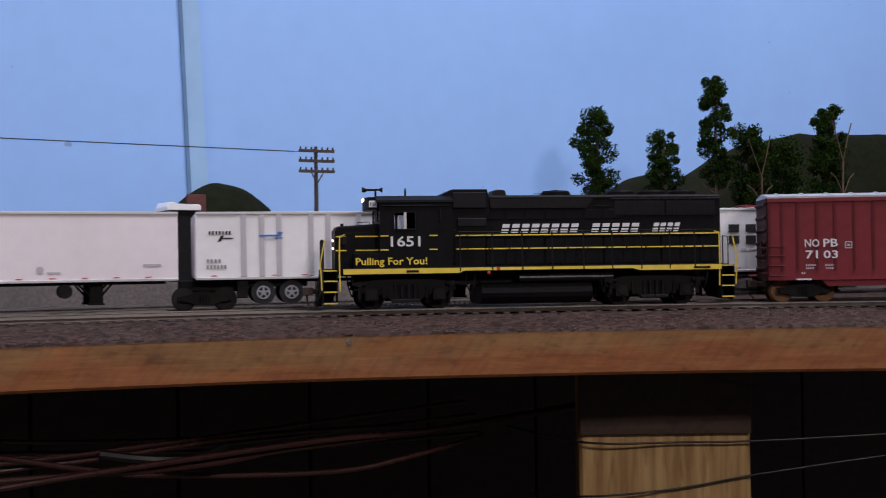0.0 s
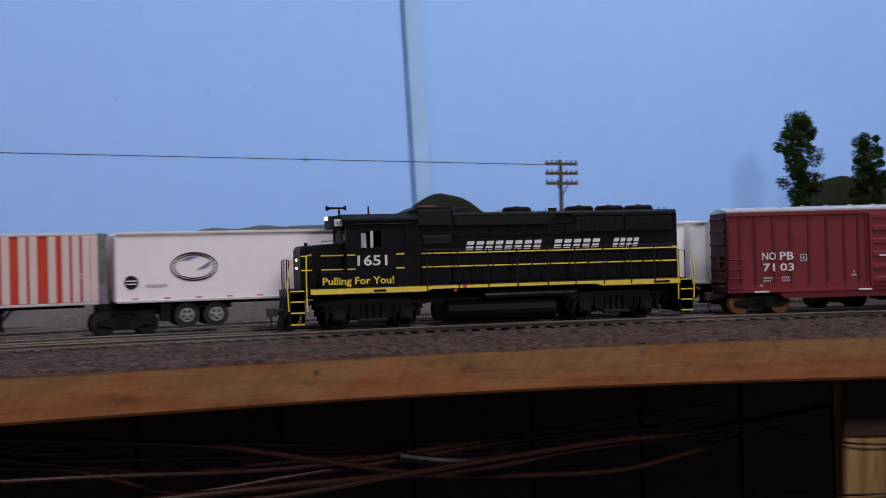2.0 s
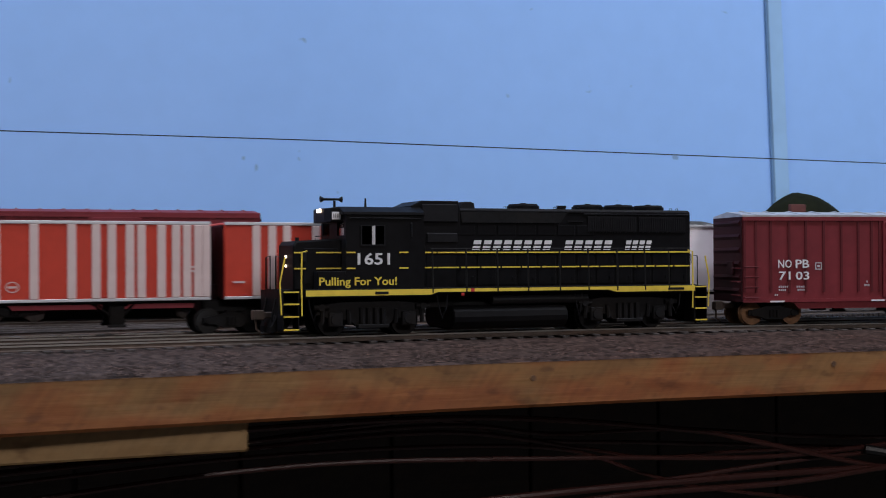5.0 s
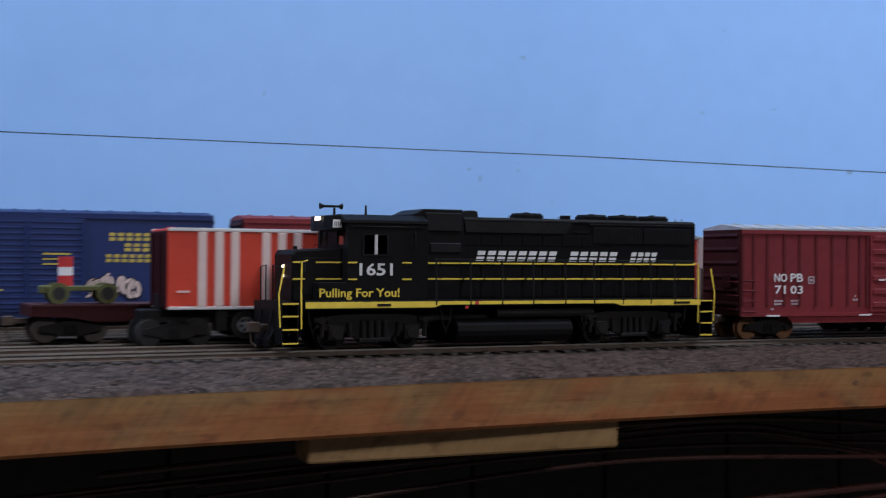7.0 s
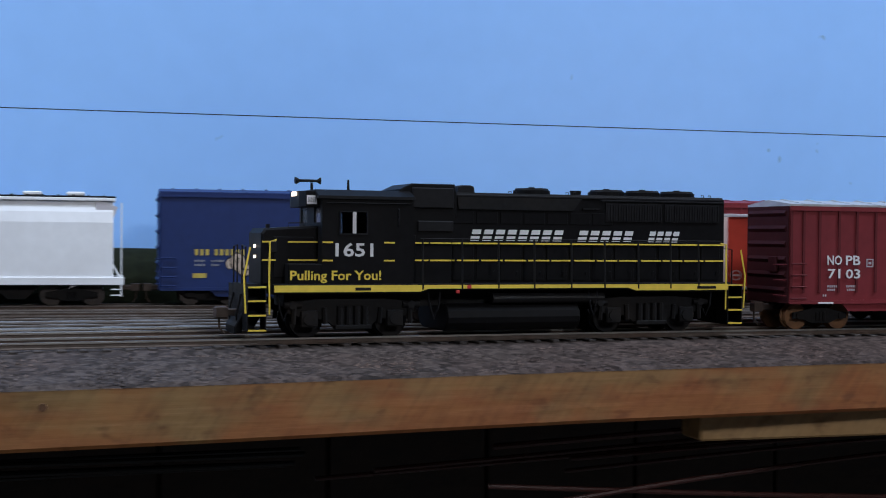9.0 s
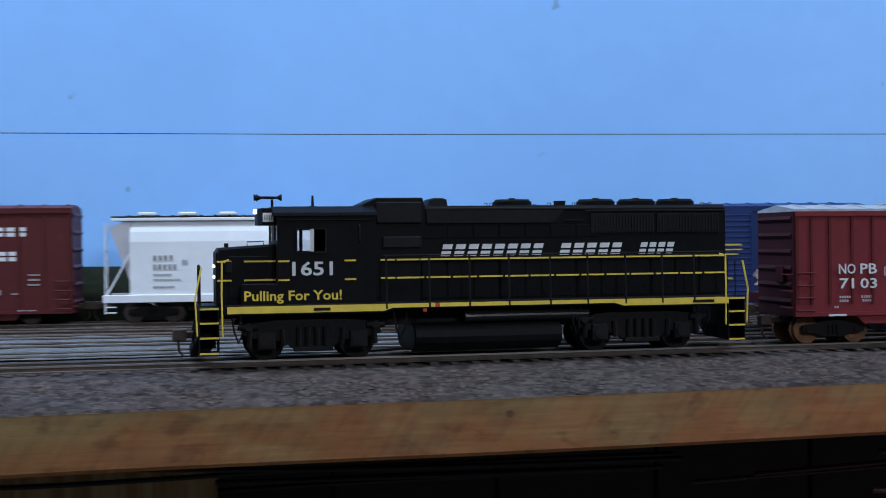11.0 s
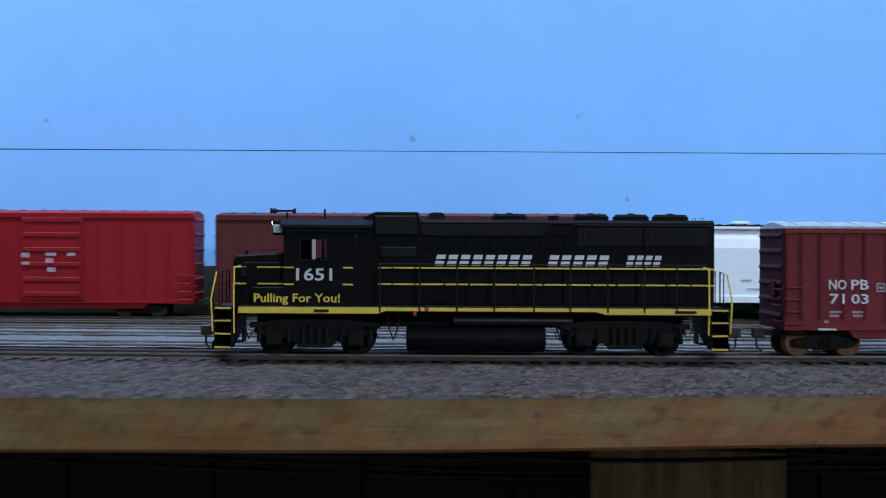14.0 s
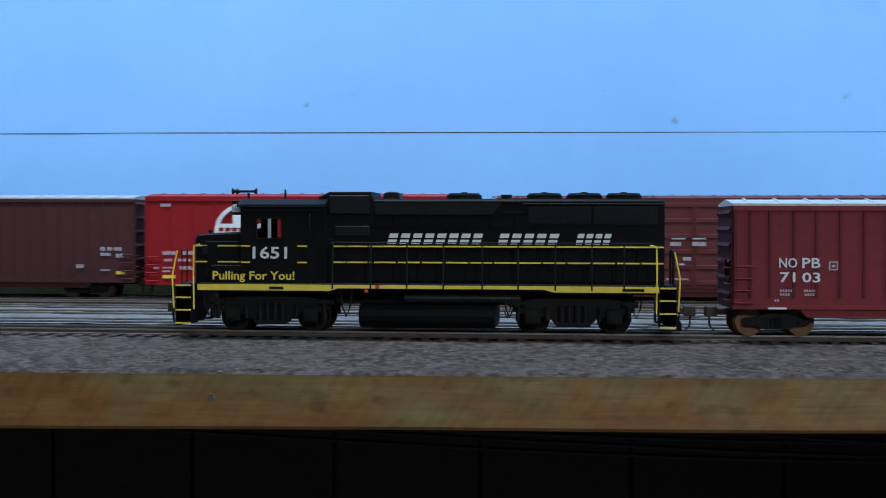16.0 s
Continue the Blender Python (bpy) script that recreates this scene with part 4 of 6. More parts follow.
    lettering("slogan", "Pulling For You!", -79.9, 18.9, -16.7, 4.3, M_YELLOW, cab, 31.9, bold=0.018)
    for a, b, n in ((-13.3, 22.6, 8), (29.0, 51.4, 5), (58.2, 70.6, 4)):
        name_shapes(hood, a, b + 1.0, 33.7, 37.7, -10.95, n, M_WHITE, 1.1)
    # the slogan panel of the cab reaches forward over the short hood
    bm = bmesh.new()
    box(bm, -80.5, -69.0, -16.6, -10.5, 18.2, 25.4, 0.2)
    part("battery_box", bm, M_BLACK, lo)
    # end platforms, steps and rails at both ends
    for way, x in ((-1, -88.0), (1, 89.0)):
        bm = bmesh.new()
        prism(bm, [(x, 18.4), (x + way * 6.4, 18.4), (x + way * 6.4, 3.6), (x + way * 5.6, 2.6), (x + way * 3.0, 2.6), (x, 8)], -9.5, 9.5, "y", 0.3)
        part("pilot", bm, M_BLACK, lo)
        for sy in (-1, 1):
            ya, yb = min(sy * 9.5, sy * 17.4), max(sy * 9.5, sy * 17.4)
            bm = bmesh.new()
            box(bm, min(x, x + way * 0.5), max(x, x + way * 0.5), ya, yb, 3.0, 18.0)
            well = part("step_plate", bm, M_BLACK, lo)
            steps = well if sy < 0 else steps
            bm = bmesh.new()
            box(bm, min(x + way * 6.0, x + way * 6.4), max(x + way * 6.0, x + way * 6.4), ya, yb, 3.0, 18.0)
            part("step_plate", bm, M_BLACK, lo)
            for z in (3.2, 8.2, 13.0, 17.6):
                bm = bmesh.new()
                box(bm, min(x + way * 0.5, x + way * 6.0), max(x + way * 0.5, x + way * 6.0), ya, yb, z - 0.3, z + 0.3)
                part("step", bm, M_BLACK, well)
        for z in (3.2, 8.2, 13.0, 17.6):
            bm = bmesh.new()
            box(bm, min(x + way * 0.2, x + way * 6.2), max(x + way * 0.2, x + way * 6.2), -17.9, -17.3, z - 0.25, z + 0.3)
            part("step_edge", bm, M_YELLOW, steps, "yellow step edge")
        bm = bmesh.new()
        rod(bm, [(x - way * 1.0, -17.6, 8.5), (x - way * 0.8, -17.6, 22), (x - way * 1.0, -17.6, 33.0), (x - way * 3.2, -17.4, 33.4)], 0.32)
        rod(bm, [(x + way * 7.0, -17.4, 9.0), (x + way * 7.6, -17.4, 21), (x + way * 5.6, -17.4, 31.0)], 0.32)
        part("handrail", bm, M_YELLOW, lo, "yellow step handrail")
        bm = bmesh.new()
        for y in (-11, 11):
            rod(bm, [(x + way * 5.8, y, 18), (x + way * 5.8, y, 31.0), (x + way * 5.8, y * 0.4, 31.6), (x + way * 5.8, y * 0.4, 18)], 0.3)
        rod(bm, [(x + way * 6.6, -7, 15), (x + way * 8.2, -7, 8), (x + way * 7.6, -6, 4), (x + way * 6.2, -5, 9)], 0.4)
        rod(bm, [(x + way * 6.6, 7, 15), (x + way * 8.2, 7, 8), (x + way * 7.6, 6, 4), (x + way * 6.2, 5, 9)], 0.4)
        part("end_railing", bm, M_FRAME, lo)
        coupler(lo, x + way * 4.6, way)
        bm = bmesh.new()
        prism(bm, [(x + way * 6.4, 2.0), (x + way * 9.0, 1.6), (x + way * 9.0, 4.0), (x + way * 6.4, 8.5)], -8.5, 8.5, "y", 0.3)
        part("snow_plough", bm, M_BLACK, lo)
    # side handrail with its posts
    for sy in (-1, 1):
        bm = bmesh.new()
        rod(bm, [(-34, sy * 17.2, 34.2), (87, sy * 17.2, 34.2)], 0.28)
        part("side_rail", bm, M_FRAME, lo)
        for x in (-33.2, -18.6, -4.8, 9.0, 23.6, 37.0, 50.8, 64.3, 76.2):
            bm = bmesh.new()
            rod(bm, [(x, sy * 17.8, 16.6), (x, sy * 17.6, 26), (x, sy * 17.2, 34.2)], 0.36)
            part("rail_post", bm, M_FRAME, lo)
    # fuel tank
    bm = bmesh.new()
    prism(bm, [(-11.5, 1.6), (-14.2, 2.6), (-15.9, 4.6), (-16.3, 6.6), (-15.7, 8.8), (-14.0, 10.6), (-11.5, 11.2), (11.5, 11.2), (14.0, 10.6), (15.7, 8.8), (16.3, 6.6), (15.9, 4.6), (14.2, 2.6), (11.5, 1.6)], -23.5, 28.2, "x", 0.5)
    part("fuel_tank", bm, M_BLACK, lo)
    for y in (-14.2, 14.2):
        bm = bmesh.new()
        drum(bm, (y, 13.2), 1.8, -6.0, 38.0, "x", 16)
        part("air_reservoir", bm, M_GLOSS, lo)
    bm = bmesh.new()
    box(bm, -80, 80, -8, 8, 10.5, 16.8)
    part("frame", bm, M_FRAME, lo)
    for x, w in ((-30.5, 1), (-26.0, -1), (31.5, 1), (35.0, -1), (-84, 1), (83, -1)):
        bm = bmesh.new()
        rod(bm, [(x, -15.5, 15.5), (x + w * 0.8, -15.8, 10), (x + w * 2.2, -15.4, 6.2), (x + w * 3.4, -14.8, 9)], 0.35)
        part("brake_hose", bm, M_GREY, lo)
    # trucks
    for cx in (-57.5, 57.5):
        for sy in (-1, 1):
            bm = bmesh.new()
            prism(bm, [(cx - 23, 8.6), (cx - 22, 12.4), (cx - 12, 13.4), (cx + 12, 13.4), (cx + 22, 12.4), (cx + 23, 8.6), (cx + 18, 7.0), (cx + 9, 6.6), (cx + 7, 4.0), (cx - 7, 4.0), (cx - 9, 6.6), (cx - 18, 7.0)], sy * 13.2 - 0.9, sy * 13.2 + 0.9, "y", 0.3)
            for k in (-15.2, 15.2):
                box(bm, cx + k - 3.0, cx + k + 3.0, min(sy * 12.8, sy * 15.2), max(sy * 12.8, sy * 15.2), 3.8, 9.6, 0.4)
                drum(bm, (cx + k, 6.6), 2.1, sy * 15.0 - 0.7, sy * 15.0 + 0.7, "y", 12)
                rod(bm, [(cx + k - 5.6, sy * 14.6, 5), (cx + k - 5.2, sy * 14.8, 10.5)], 0.9)
                rod(bm, [(cx + k + 5.6, sy * 14.6, 5), (cx + k + 5.2, sy * 14.8, 10.5)], 0.9)
            for k in (-4.4, -1.5, 1.5, 4.4):
                drum(bm, (cx + k, sy * 14.6), 1.15, 4.6, 11.0, "z", 8)
            box(bm, cx - 6.5, cx + 6.5, min(sy * 13, sy * 16), max(sy * 13, sy * 16), 3.0, 4.6, 0.3)
            for k in (-21, 21):
                drum(bm, (cx + k, 11.4), 1.4, sy * 14.2 - 1.6, sy * 14.2 + 1.6, "y", 10)
                drum(bm, (sy * 14.6, 11.4), 1.1, cx + k - 3, cx + k + 3, "x", 10)
            part("truck_frame", bm, M_FRAME, lo)
        for k in (-15.2, 15.2):
            bm = bmesh.new()
            for sy in (-1, 1):
                wheelset(bm, cx + k, sy * 8.2, 5.8, 5.8)
            drum(bm, (cx + k, 5.8), 1.2, -8, 8, "y", 8)
            part("wheel", bm, M_FRAME, lo)
    return lo


loco = loco_build()


# ---- the oxide red boxcar behind the locomotive ----
def red_boxcar():
    L = 86.0
    posts = [-L + k for k in (0.8, 6.3, 13.4, 22.2, 30.3, 39.0, 47.6, 56.0, 62.6)]
    posts += [-k for k in posts] + [-L + 66.6, -L + 105.4]
    car = boxcar("oxide_red_boxcar", "oxide red ribbed boxcar with white lettering and galvanised roof", 172.0, M_OXIDE, M_OXIDE_SHADE, M_ROOF, top=49.4, low=10.4, half=15.0, posts=posts, doors=((-L + 68, -L + 104),), group="moving train", truck_in=16.5, wheel_mat=M_WHEEL, dark=M_OXIDE_POST_SHADE)
    y = -15.05
    lettering("reporting_mark", "NO", -L + 16.6, 25.4, y - 0.75, 3.7, M_WHITE, car, 6.6, bold=0.014)
    lettering("reporting_mark", "PB", -L + 25.0, 25.4, y - 0.75, 3.7, M_WHITE, car, 6.6, bold=0.014)
    lettering("car_number", "71", -L + 16.9, 20.1, y - 0.75, 3.7, M_WHITE, car, 5.6, bold=0.014)
    lettering("car_number", "03", -L + 25.0, 20.1, y - 0.75, 3.7, M_WHITE, car, 6.6, bold=0.014)
    for x, z, n in ((17.2, 16.6, 5), (17.2, 15.2, 4), (25.8, 16.6, 5), (26.2, 15.2, 4), (15.2, 13.0, 2), (59.0, 17.0, 3), (60.0, 18.6, 1)):
        text_row(car, -L + x, z, n, M_RIB, y, 0.85, 0.95)
    marks(car, [(-L + 12.6, 10.2, 6.9, 0.7), (-L + 62.0, 10.2, 6.5, 0.7)], y - 0.7, M_WHITE)
    marks(car, [(-L + 72.0, 26.0, 3.4, 0.7)], y - 1.7, M_WHITE)
    bm = bmesh.new()
    cx = -L + 36.5
    for a, b, c, d in ((-1.6, 1.6, 24.6, 25.0), (-1.6, 1.6, 27.4, 27.8), (-1.6, -1.2, 24.6, 27.8), (1.2, 1.6, 24.6, 27.8), (-0.6, 0.6, 25.7, 26.6)):
        slant(bm, cx + a, cx + b, c, d, y)
    part("small_panel", bm, M_RIB, car, "small pale grey data panel")
    bm = bmesh.new()
    box(bm, -L - 2.0, -L - 1.2, -9, -3, 22.5, 28.5, 0.2)
    part("routing_board", bm, M_OXIDE_SHADE, car)
    return car


red_car = red_boxcar()
# ---- the standing train of road trailers on the siding ----
def trailer_at(x0, x1):
    s0, s1 = along(x0), along(x1)
    x, y, a = on_track((s0 + s1) / 2, 0.042)
    return Matrix.Translation((x, y, 0)) @ Matrix.Rotation(a, 4, "Z"), (s1 - s0) * 1000


def trailer(x0, x1, body_mat, label, style, lamp=False):
    """A road trailer whose front rides on a rail bogie; left end at -L."""
    m, length = trailer_at(x0, x1)
    L, low, top, half = length / 2, 14.2, 45.4, 14.6
    t = thing("road_trailer", label, "trailer", "standing trailer train", m)
    bm = bmesh.new()
    box(bm, -L, L, -half, half, low, top, 0.5)
    part("body", bm, body_mat, t)
    bm = bmesh.new()
    for side in (-1, 1):
        y = side * half
        box(bm, -L, L, min(y, y + side * 0.5), max(y, y + side * 0.5), top - 1.1, top + 0.2, 0.15)
        box(bm, -L, L, min(y, y + side * 0.5), max(y, y + side * 0.5), low - 0.2, low + 1.0, 0.15)
    part("edge_rail", bm, M_SILVER, t, "bright metal edge rail")
    rib_mat = M_WARMRIB if style == "red" else M_RIB
    if style == "red":
        xs = [-L + k for k in (13.4, 20.1, 26.4, 39.0, 45.5, 52.0, 66.0, 80.0, 94.0, 108.0)] + [L - k for k in (45.0, 39.0, 32.0, 27.5, 19.6, 13.8, 9.4, 5.0, 1.6)]
    else:
        xs = [-L + k for k in (22.0, 30.5, 38.5, 53.5, 61.5)] + list(np.arange(-L + 76, L - 3, 11.0))
    if style in ("red", "ribbed"):
        bm = bmesh.new()
        w = 1.65 if style == "red" else 1.2
        box(bm, -w, w, -half - 0.55, -half + 0.1, low + 1.1, top - 1.2, 0.2)
        me = mesh_of(bm, "side_post", rib_mat)
        for x in xs:
            share("side_post", me, pose(float(x) * K, 0, 0), t)
    if style == "banner":
        bm = bmesh.new()
        box(bm, -0.35, 0.35, -half - 0.25, -half + 0.1, low + 1.1, top - 1.2)
        me = mesh_of(bm, "side_post", M_REEFER)
        for x in np.arange(-L + 4, L - 2, 4.4):
            share("side_post", me, pose(float(x) * K, 0, 0), t)
    end_mat = M_OXIDE_SHADE if style == "red" else M_RIB
    for side in (-1, 1):
        bm = bmesh.new()
        box(bm, -L - 0.8, -L + 0.2, min(side * 0.2, side * (half - 0.8)), max(side * 0.2, side * (half - 0.8)), low + 0.6, top - 1.0, 0.2)
        door = part("end_door", bm, end_mat, t)
        for k in (4, 9):
            bm = bmesh.new()
            rod(bm, [(-L - 1.1, side * k, low + 1), (-L - 1.1, side * k, top - 2)], 0.4)
            part("lock_rod", bm, end_mat, door)
    for k in range(int(length // 14)):
        bm = bmesh.new()
        slant(bm, -L + 7 + 14 * k, -L + 9.6 + 14 * k, low + 1.5, low + 1.9, -half, 0, 0.3)
        part("reflector", bm, M_REDMARK, t, "small red reflector strip")
    bm = bmesh.new()
    for side in (-1, 1):
        box(bm, -L + 4, L - 4, side * 5 - 0.8, side * 5 + 0.8, 12.6, low)
    for x in np.arange(-L + 8, L - 5, 9.0):
        box(bm, x, x + 0.8, -13.5, 13.5, low - 1.0, low)
    part("chassis", bm, M_FRAME, t)
    bm = bmesh.new()
    for side in (-1, 1):
        box(bm, -L + 123, -L + 129, side * 9 - 1.0, side * 9 + 1.0, 4.4, low, 0.2)
        rod(bm, [(-L + 126, side * 9, 5), (-L + 134, side * 6, 13.6)], 0.5)
        rod(bm, [(-L + 126, side * 9, 5), (-L + 118, side * 6, 13.6)], 0.5)
        box(bm, -L + 122.5, -L + 129.5, side * 9 - 2, side * 9 + 2, 3.6, 4.6, 0.2)
    part("landing_gear", bm, M_FRAME, t)
    bm = bmesh.new()
    drum(bm, (-L + (70 if style == "red" else 112), 10.0), 3.2, -12.5, -7.0, "y", 18)
    part("air_tank", bm, M_TYRE, t)
    for k in (31.0, 44.2):
        for side in (-1, 1):
            bm = bmesh.new()
            drum(bm, (-L + k, 7.9), 5.6, side * 11.5 - 2.4, side * 11.5 + 2.4, "y", 26)
            w = part("wheel", bm, M_TYRE, t, "black rubber tyre")
            bm = bmesh.new()
            y = side * 13.9
            ya, yb = min(y, y + side * 0.4), max(y, y + side * 0.4)
            for i in range(20):
                a, b = math.pi * i / 10, math.pi * (i + 1) / 10
                prism(bm, [(-L + k + q * math.cos(c), 7.9 + q * math.sin(c)) for q, c in ((3.2, a), (3.2, b), (2.5, b), (2.5, a))], ya, yb)
            for i in range(5):
                a = 2 * math.pi * i / 5 + 0.3
                prism(bm, [(-L + k + q * math.cos(c), 7.9 + q * math.sin(c)) for q, c in ((0.5, a - 0.8), (2.6, a - 0.20), (2.6, a + 0.20), (0.5, a + 0.8))], ya, yb)
            drum(bm, (-L + k, 7.9), 1.1, min(y, y + side * 1.0), max(y, y + side * 1.0), "y", 12)
            part("rim", bm, M_HUB, w, "bright wheel disc")
    bm = bmesh.new()
    box(bm, -L + 22, -L + 52, -10, 10, 10.5, low, 0.4)
    box(bm, -L + 19, -L + 24, -13.2, -8, 5.4, low, 0.3)
    part("axle_frame", bm, M_FRAME, t)
    y = -half - 0.05
    if style == "oval":
        bm = bmesh.new()
        cx, cz = -L + 34.5, 29.6
        for r0, r1 in ((10.6, 10.0), (9.0, 8.6)):
            n = 40
            for i in range(n):
                a, b = 2 * math.pi * i / n, 2 * math.pi * (i + 1) / n
                q = [(cx + r0 * math.cos(a), cz + 0.62 * r0 * math.sin(a)), (cx + r0 * math.cos(b), cz + 0.62 * r0 * math.sin(b)), (cx + r1 * math.cos(b), cz + 0.58 * r1 * math.sin(b)), (cx + r1 * math.cos(a), cz + 0.58 * r1 * math.sin(a))]
                prism(bm, q, y - 0.12, y + 0.05)
        part("oval_emblem", bm, M_GREY, t, "grey oval ring emblem")
        bm = bmesh.new()
        prism(bm, [(cx - 6, cz + 2.6), (cx - 3, cz + 4.4), (cx + 2, cz + 4.6), (cx - 2, cz + 3.2)], y - 0.14, y + 0.05)
        prism(bm, [(cx + 1, cz - 1.4), (cx + 7.5, cz + 2.4), (cx + 7.2, cz + 0.4), (cx + 4.6, cz - 0.8)], y - 0.14, y + 0.05)
        part("emblem_mark", bm, M_SWIRL, t, "grey-blue swoosh marks")
        bm = bmesh.new()
        drum(bm, (-L + 6.6, 23.2), 3.1, y - 0.12, y + 0.05, "y", 24)
        part("round_emblem", bm, M_GREY, t, "small dark round emblem")
        marks(t, [(-L + 4.4, 23.6, 4.4, 0.5), (-L + 4.4, 22.2, 4.4, 0.5)], y - 0.1, M_TRAILER)
        marks(t, [(-L + 13, 21.2, 9.5, 1.0), (L - 16, 20.6, 8.0, 1.2), (L - 58, 18.0, 5.6, 0.8)], y, M_RIB)
        bm = bmesh.new()
        drum(bm, (L - 61, 19.6), 1.7, y - 0.12, y + 0.05, "y", 20)
        part("small_emblem", bm, M_RIB, t)
    if style == "ribbed":
        text_row(t, -L + 6, 35.0, 7, M_TYRE, y - 0.05, 1.6, 1.55)
        bm = bmesh.new()
        slant(bm, -L + 10, -L + 11.5, 31.8, 34.6, y, 1.6)
        slant(bm, -L + 11.5, -L + 17.0, 33.0, 33.6, y, 0.6)
        part("emblem_mark", bm, M_TYRE, t, "black sweeping mark")
        marks(t, [(-L + 29, 34.0, 10.5, 0.8), (-L + 37.6, 34.9, 2.4, 1.2), (-L + 36.5, 33.0, 3.6, 0.5)], y - 0.5, M_LTBLUE, "blue_mark")
        text_row(t, -L + 5, 22.0, 4, M_TEXT, y - 0.05, 1.7, 1.8)
        text_row(t, -L + 5, 19.2, 6, M_TEXT, y - 0.05, 1.7, 1.6)
    if style == "banner":
        name_shapes(t, -L + 18, -L + 66, 28.0, 37.5, y - 0.2, 6, M_TYRE, fill=0.62)
        name_shapes(t, -L + 74, -L + 116, 28.0, 37.5, y - 0.2, 5, M_TYRE, fill=0.62)
        marks(t, [(-L + 52, 36, 2.0, 1.5), (-L + 52, 32, 2.0, 1.5)], y - 0.1, M_REDMARK)
        marks(t, [(-L + 14, 17.2, 6, 0.8), (-L + 80, 24.5, 30, 1.0)], y, M_RIB)
    if style == "red":
        bm = bmesh.new()
        for i in range(20):
            a, b = math.pi * i / 10, math.pi * (i + 1) / 10
            prism(bm, [(-L + 86 + q * math.cos(c), 20 + 0.85 * q * math.sin(c)) for q, c in ((2.5, a), (2.5, b), (2.1, b), (2.1, a))], y - 0.12, y + 0.05)
        slant(bm, -L + 84.4, -L + 87.6, 19.6, 20.4, y)
        part("round_emblem", bm, M_WARMRIB, t, "small pale round emblem")
        marks(t, [(-L + 3.6, 20.6, 4.8, 0.8), (L - 8, 25.4, 4.0, 0.7), (L - 8, 27.0, 4.0, 0.7)], y - 0.4, M_WARMRIB)
    if lamp:
        bm = bmesh.new()
        box(bm, -L + 113.6, -L + 118.4, -half - 0.2, -half + 2.0, 11.6, 14.2, 0.3)
        holder = part("lamp_holder", bm, M_FRAME, t)
        bm = bmesh.new()
        for k in (-1.1, 1.1):
            drum(bm, (-L + 116 + k, 12.9), 1.15, -half - 0.9, -half - 0.1, "y", 14)
        part("red_lamp", bm, M_REDLIGHT, holder, "lit red lamp")
    # rail bogie under the left end
    b = thing("rail_bogie", "black two-axle rail bogie coupling two trailers", "rail bogie", "standing trailer train", m @ Matrix.Translation((-L * K + 0.004, 0, 0)))
    truck(b, 0.0, 19.0, M_FRAME, M_TYRE)
    bm = bmesh.new()
    box(bm, -12, 16, -7, 7, 8.5, 13.8, 0.5)
    box(bm, -5.2, -3.4, -6, 6, 13, 20, 0.3)
    part("coupling_post", bm, M_FRAME, b)
    return t


trailer(0.7570, 0.9255, M_REDTR, "orange-red ribbed road trailer with a lit red lamp", "red", True)
trailer(0.5890, 0.7510, M_REDTR, "orange-red ribbed road trailer with dark end doors", "red")
trailer(0.9290, 1.0900, M_TRAILER, "plain white road trailer with grey oval emblem", "oval")
trailer(1.0918, 1.2580, M_REEFER, "white road trailer with grey ribs and dark lettering", "ribbed")
trailer(1.2620, 1.4300, M_REEFER, "white road trailer with large navy lettering", "banner")


# ---- freight cars standing in the yard ----
YC = 237.0


def yard_at(x0, x1):
    mid = (x0 + x1) / 2
    return pose(mid * K, (YC + 0.045 * min(0, mid - 120)) * K, 0, 0, 0, 2.6 if mid < 100 else 0)


sp = boxcar("freight_boxcar", "brown-red double door boxcar with white lettering", 217.0, M_SPRED, M_SPRED, M_SPRED, top=57.4, low=5.6, half=15, ribs=18, doors=((-22, 1), (1, 24)), at=yard_at(12, 229.2), truck_in=30, proud=0.4)
for a, b, z0, z1, n in ((46.2, 88.5, 43.2, 47.6, 8), (50.8, 83.5, 31.2, 35.8, 7)):
    name_shapes(sp, a, b, z0, z1, -15.05, n, M_WHITE, fill=0.75)
fine_marks(sp, [(-11, 34.2, 7, 1.0), (-12, 30.6, 6, 2.6), (0, 34.2, 7, 1.0), (0, 30.6, 7, 2.6), (-5, 22.6, 5, 2.2), (-7, 20.0, 3, 1.2), (-14, 12.0, 12, 0.8)], -17.0, M_RIB)
fine_marks(sp, [(59, 14.8, 3, 1.4), (68, 14.8, 7, 2.6), (80, 14.8, 4, 0.9), (83, 6.6, 9, 0.8), (88, 24, 6, 0.9), (88, 21.6, 6, 0.9), (88, 19.2, 6, 0.9)], -15.1, M_RIB)
for x, z, n, h, step in ((-89, 25.0, 4, 2.6, 3.0), (-89, 21.0, 5, 2.2, 2.8), (-78, 25.0, 2, 2.6, 3.0), (-99, 16.8, 3, 1.8, 2.4), (-90, 16.0, 5, 1.6, 2.0), (-76, 16.0, 3, 1.6, 2.0), (-99, 14.0, 4, 1.2, 1.8), (-86, 13.0, 4, 1.2, 1.8)):
    text_row(sp, x, z, n, M_RIB, -15.1, h, step)
marks(sp, [(-97, 7.4, 5.5, 1.8)], -15.5, M_DIMYELLOW)
sf = boxcar("freight_boxcar", "bright red boxcar with a white circular cross emblem", 186.0, M_SFRED, M_SFRED, M_SFRED, top=58.2, low=8.0, half=15, ribs=14, doors=((-2, 32),), at=yard_at(-186.5, -0.5), truck_in=30, proud=0.4)
bm = bmesh.new()
cx, cz = -37.6, 37.8
n = 56
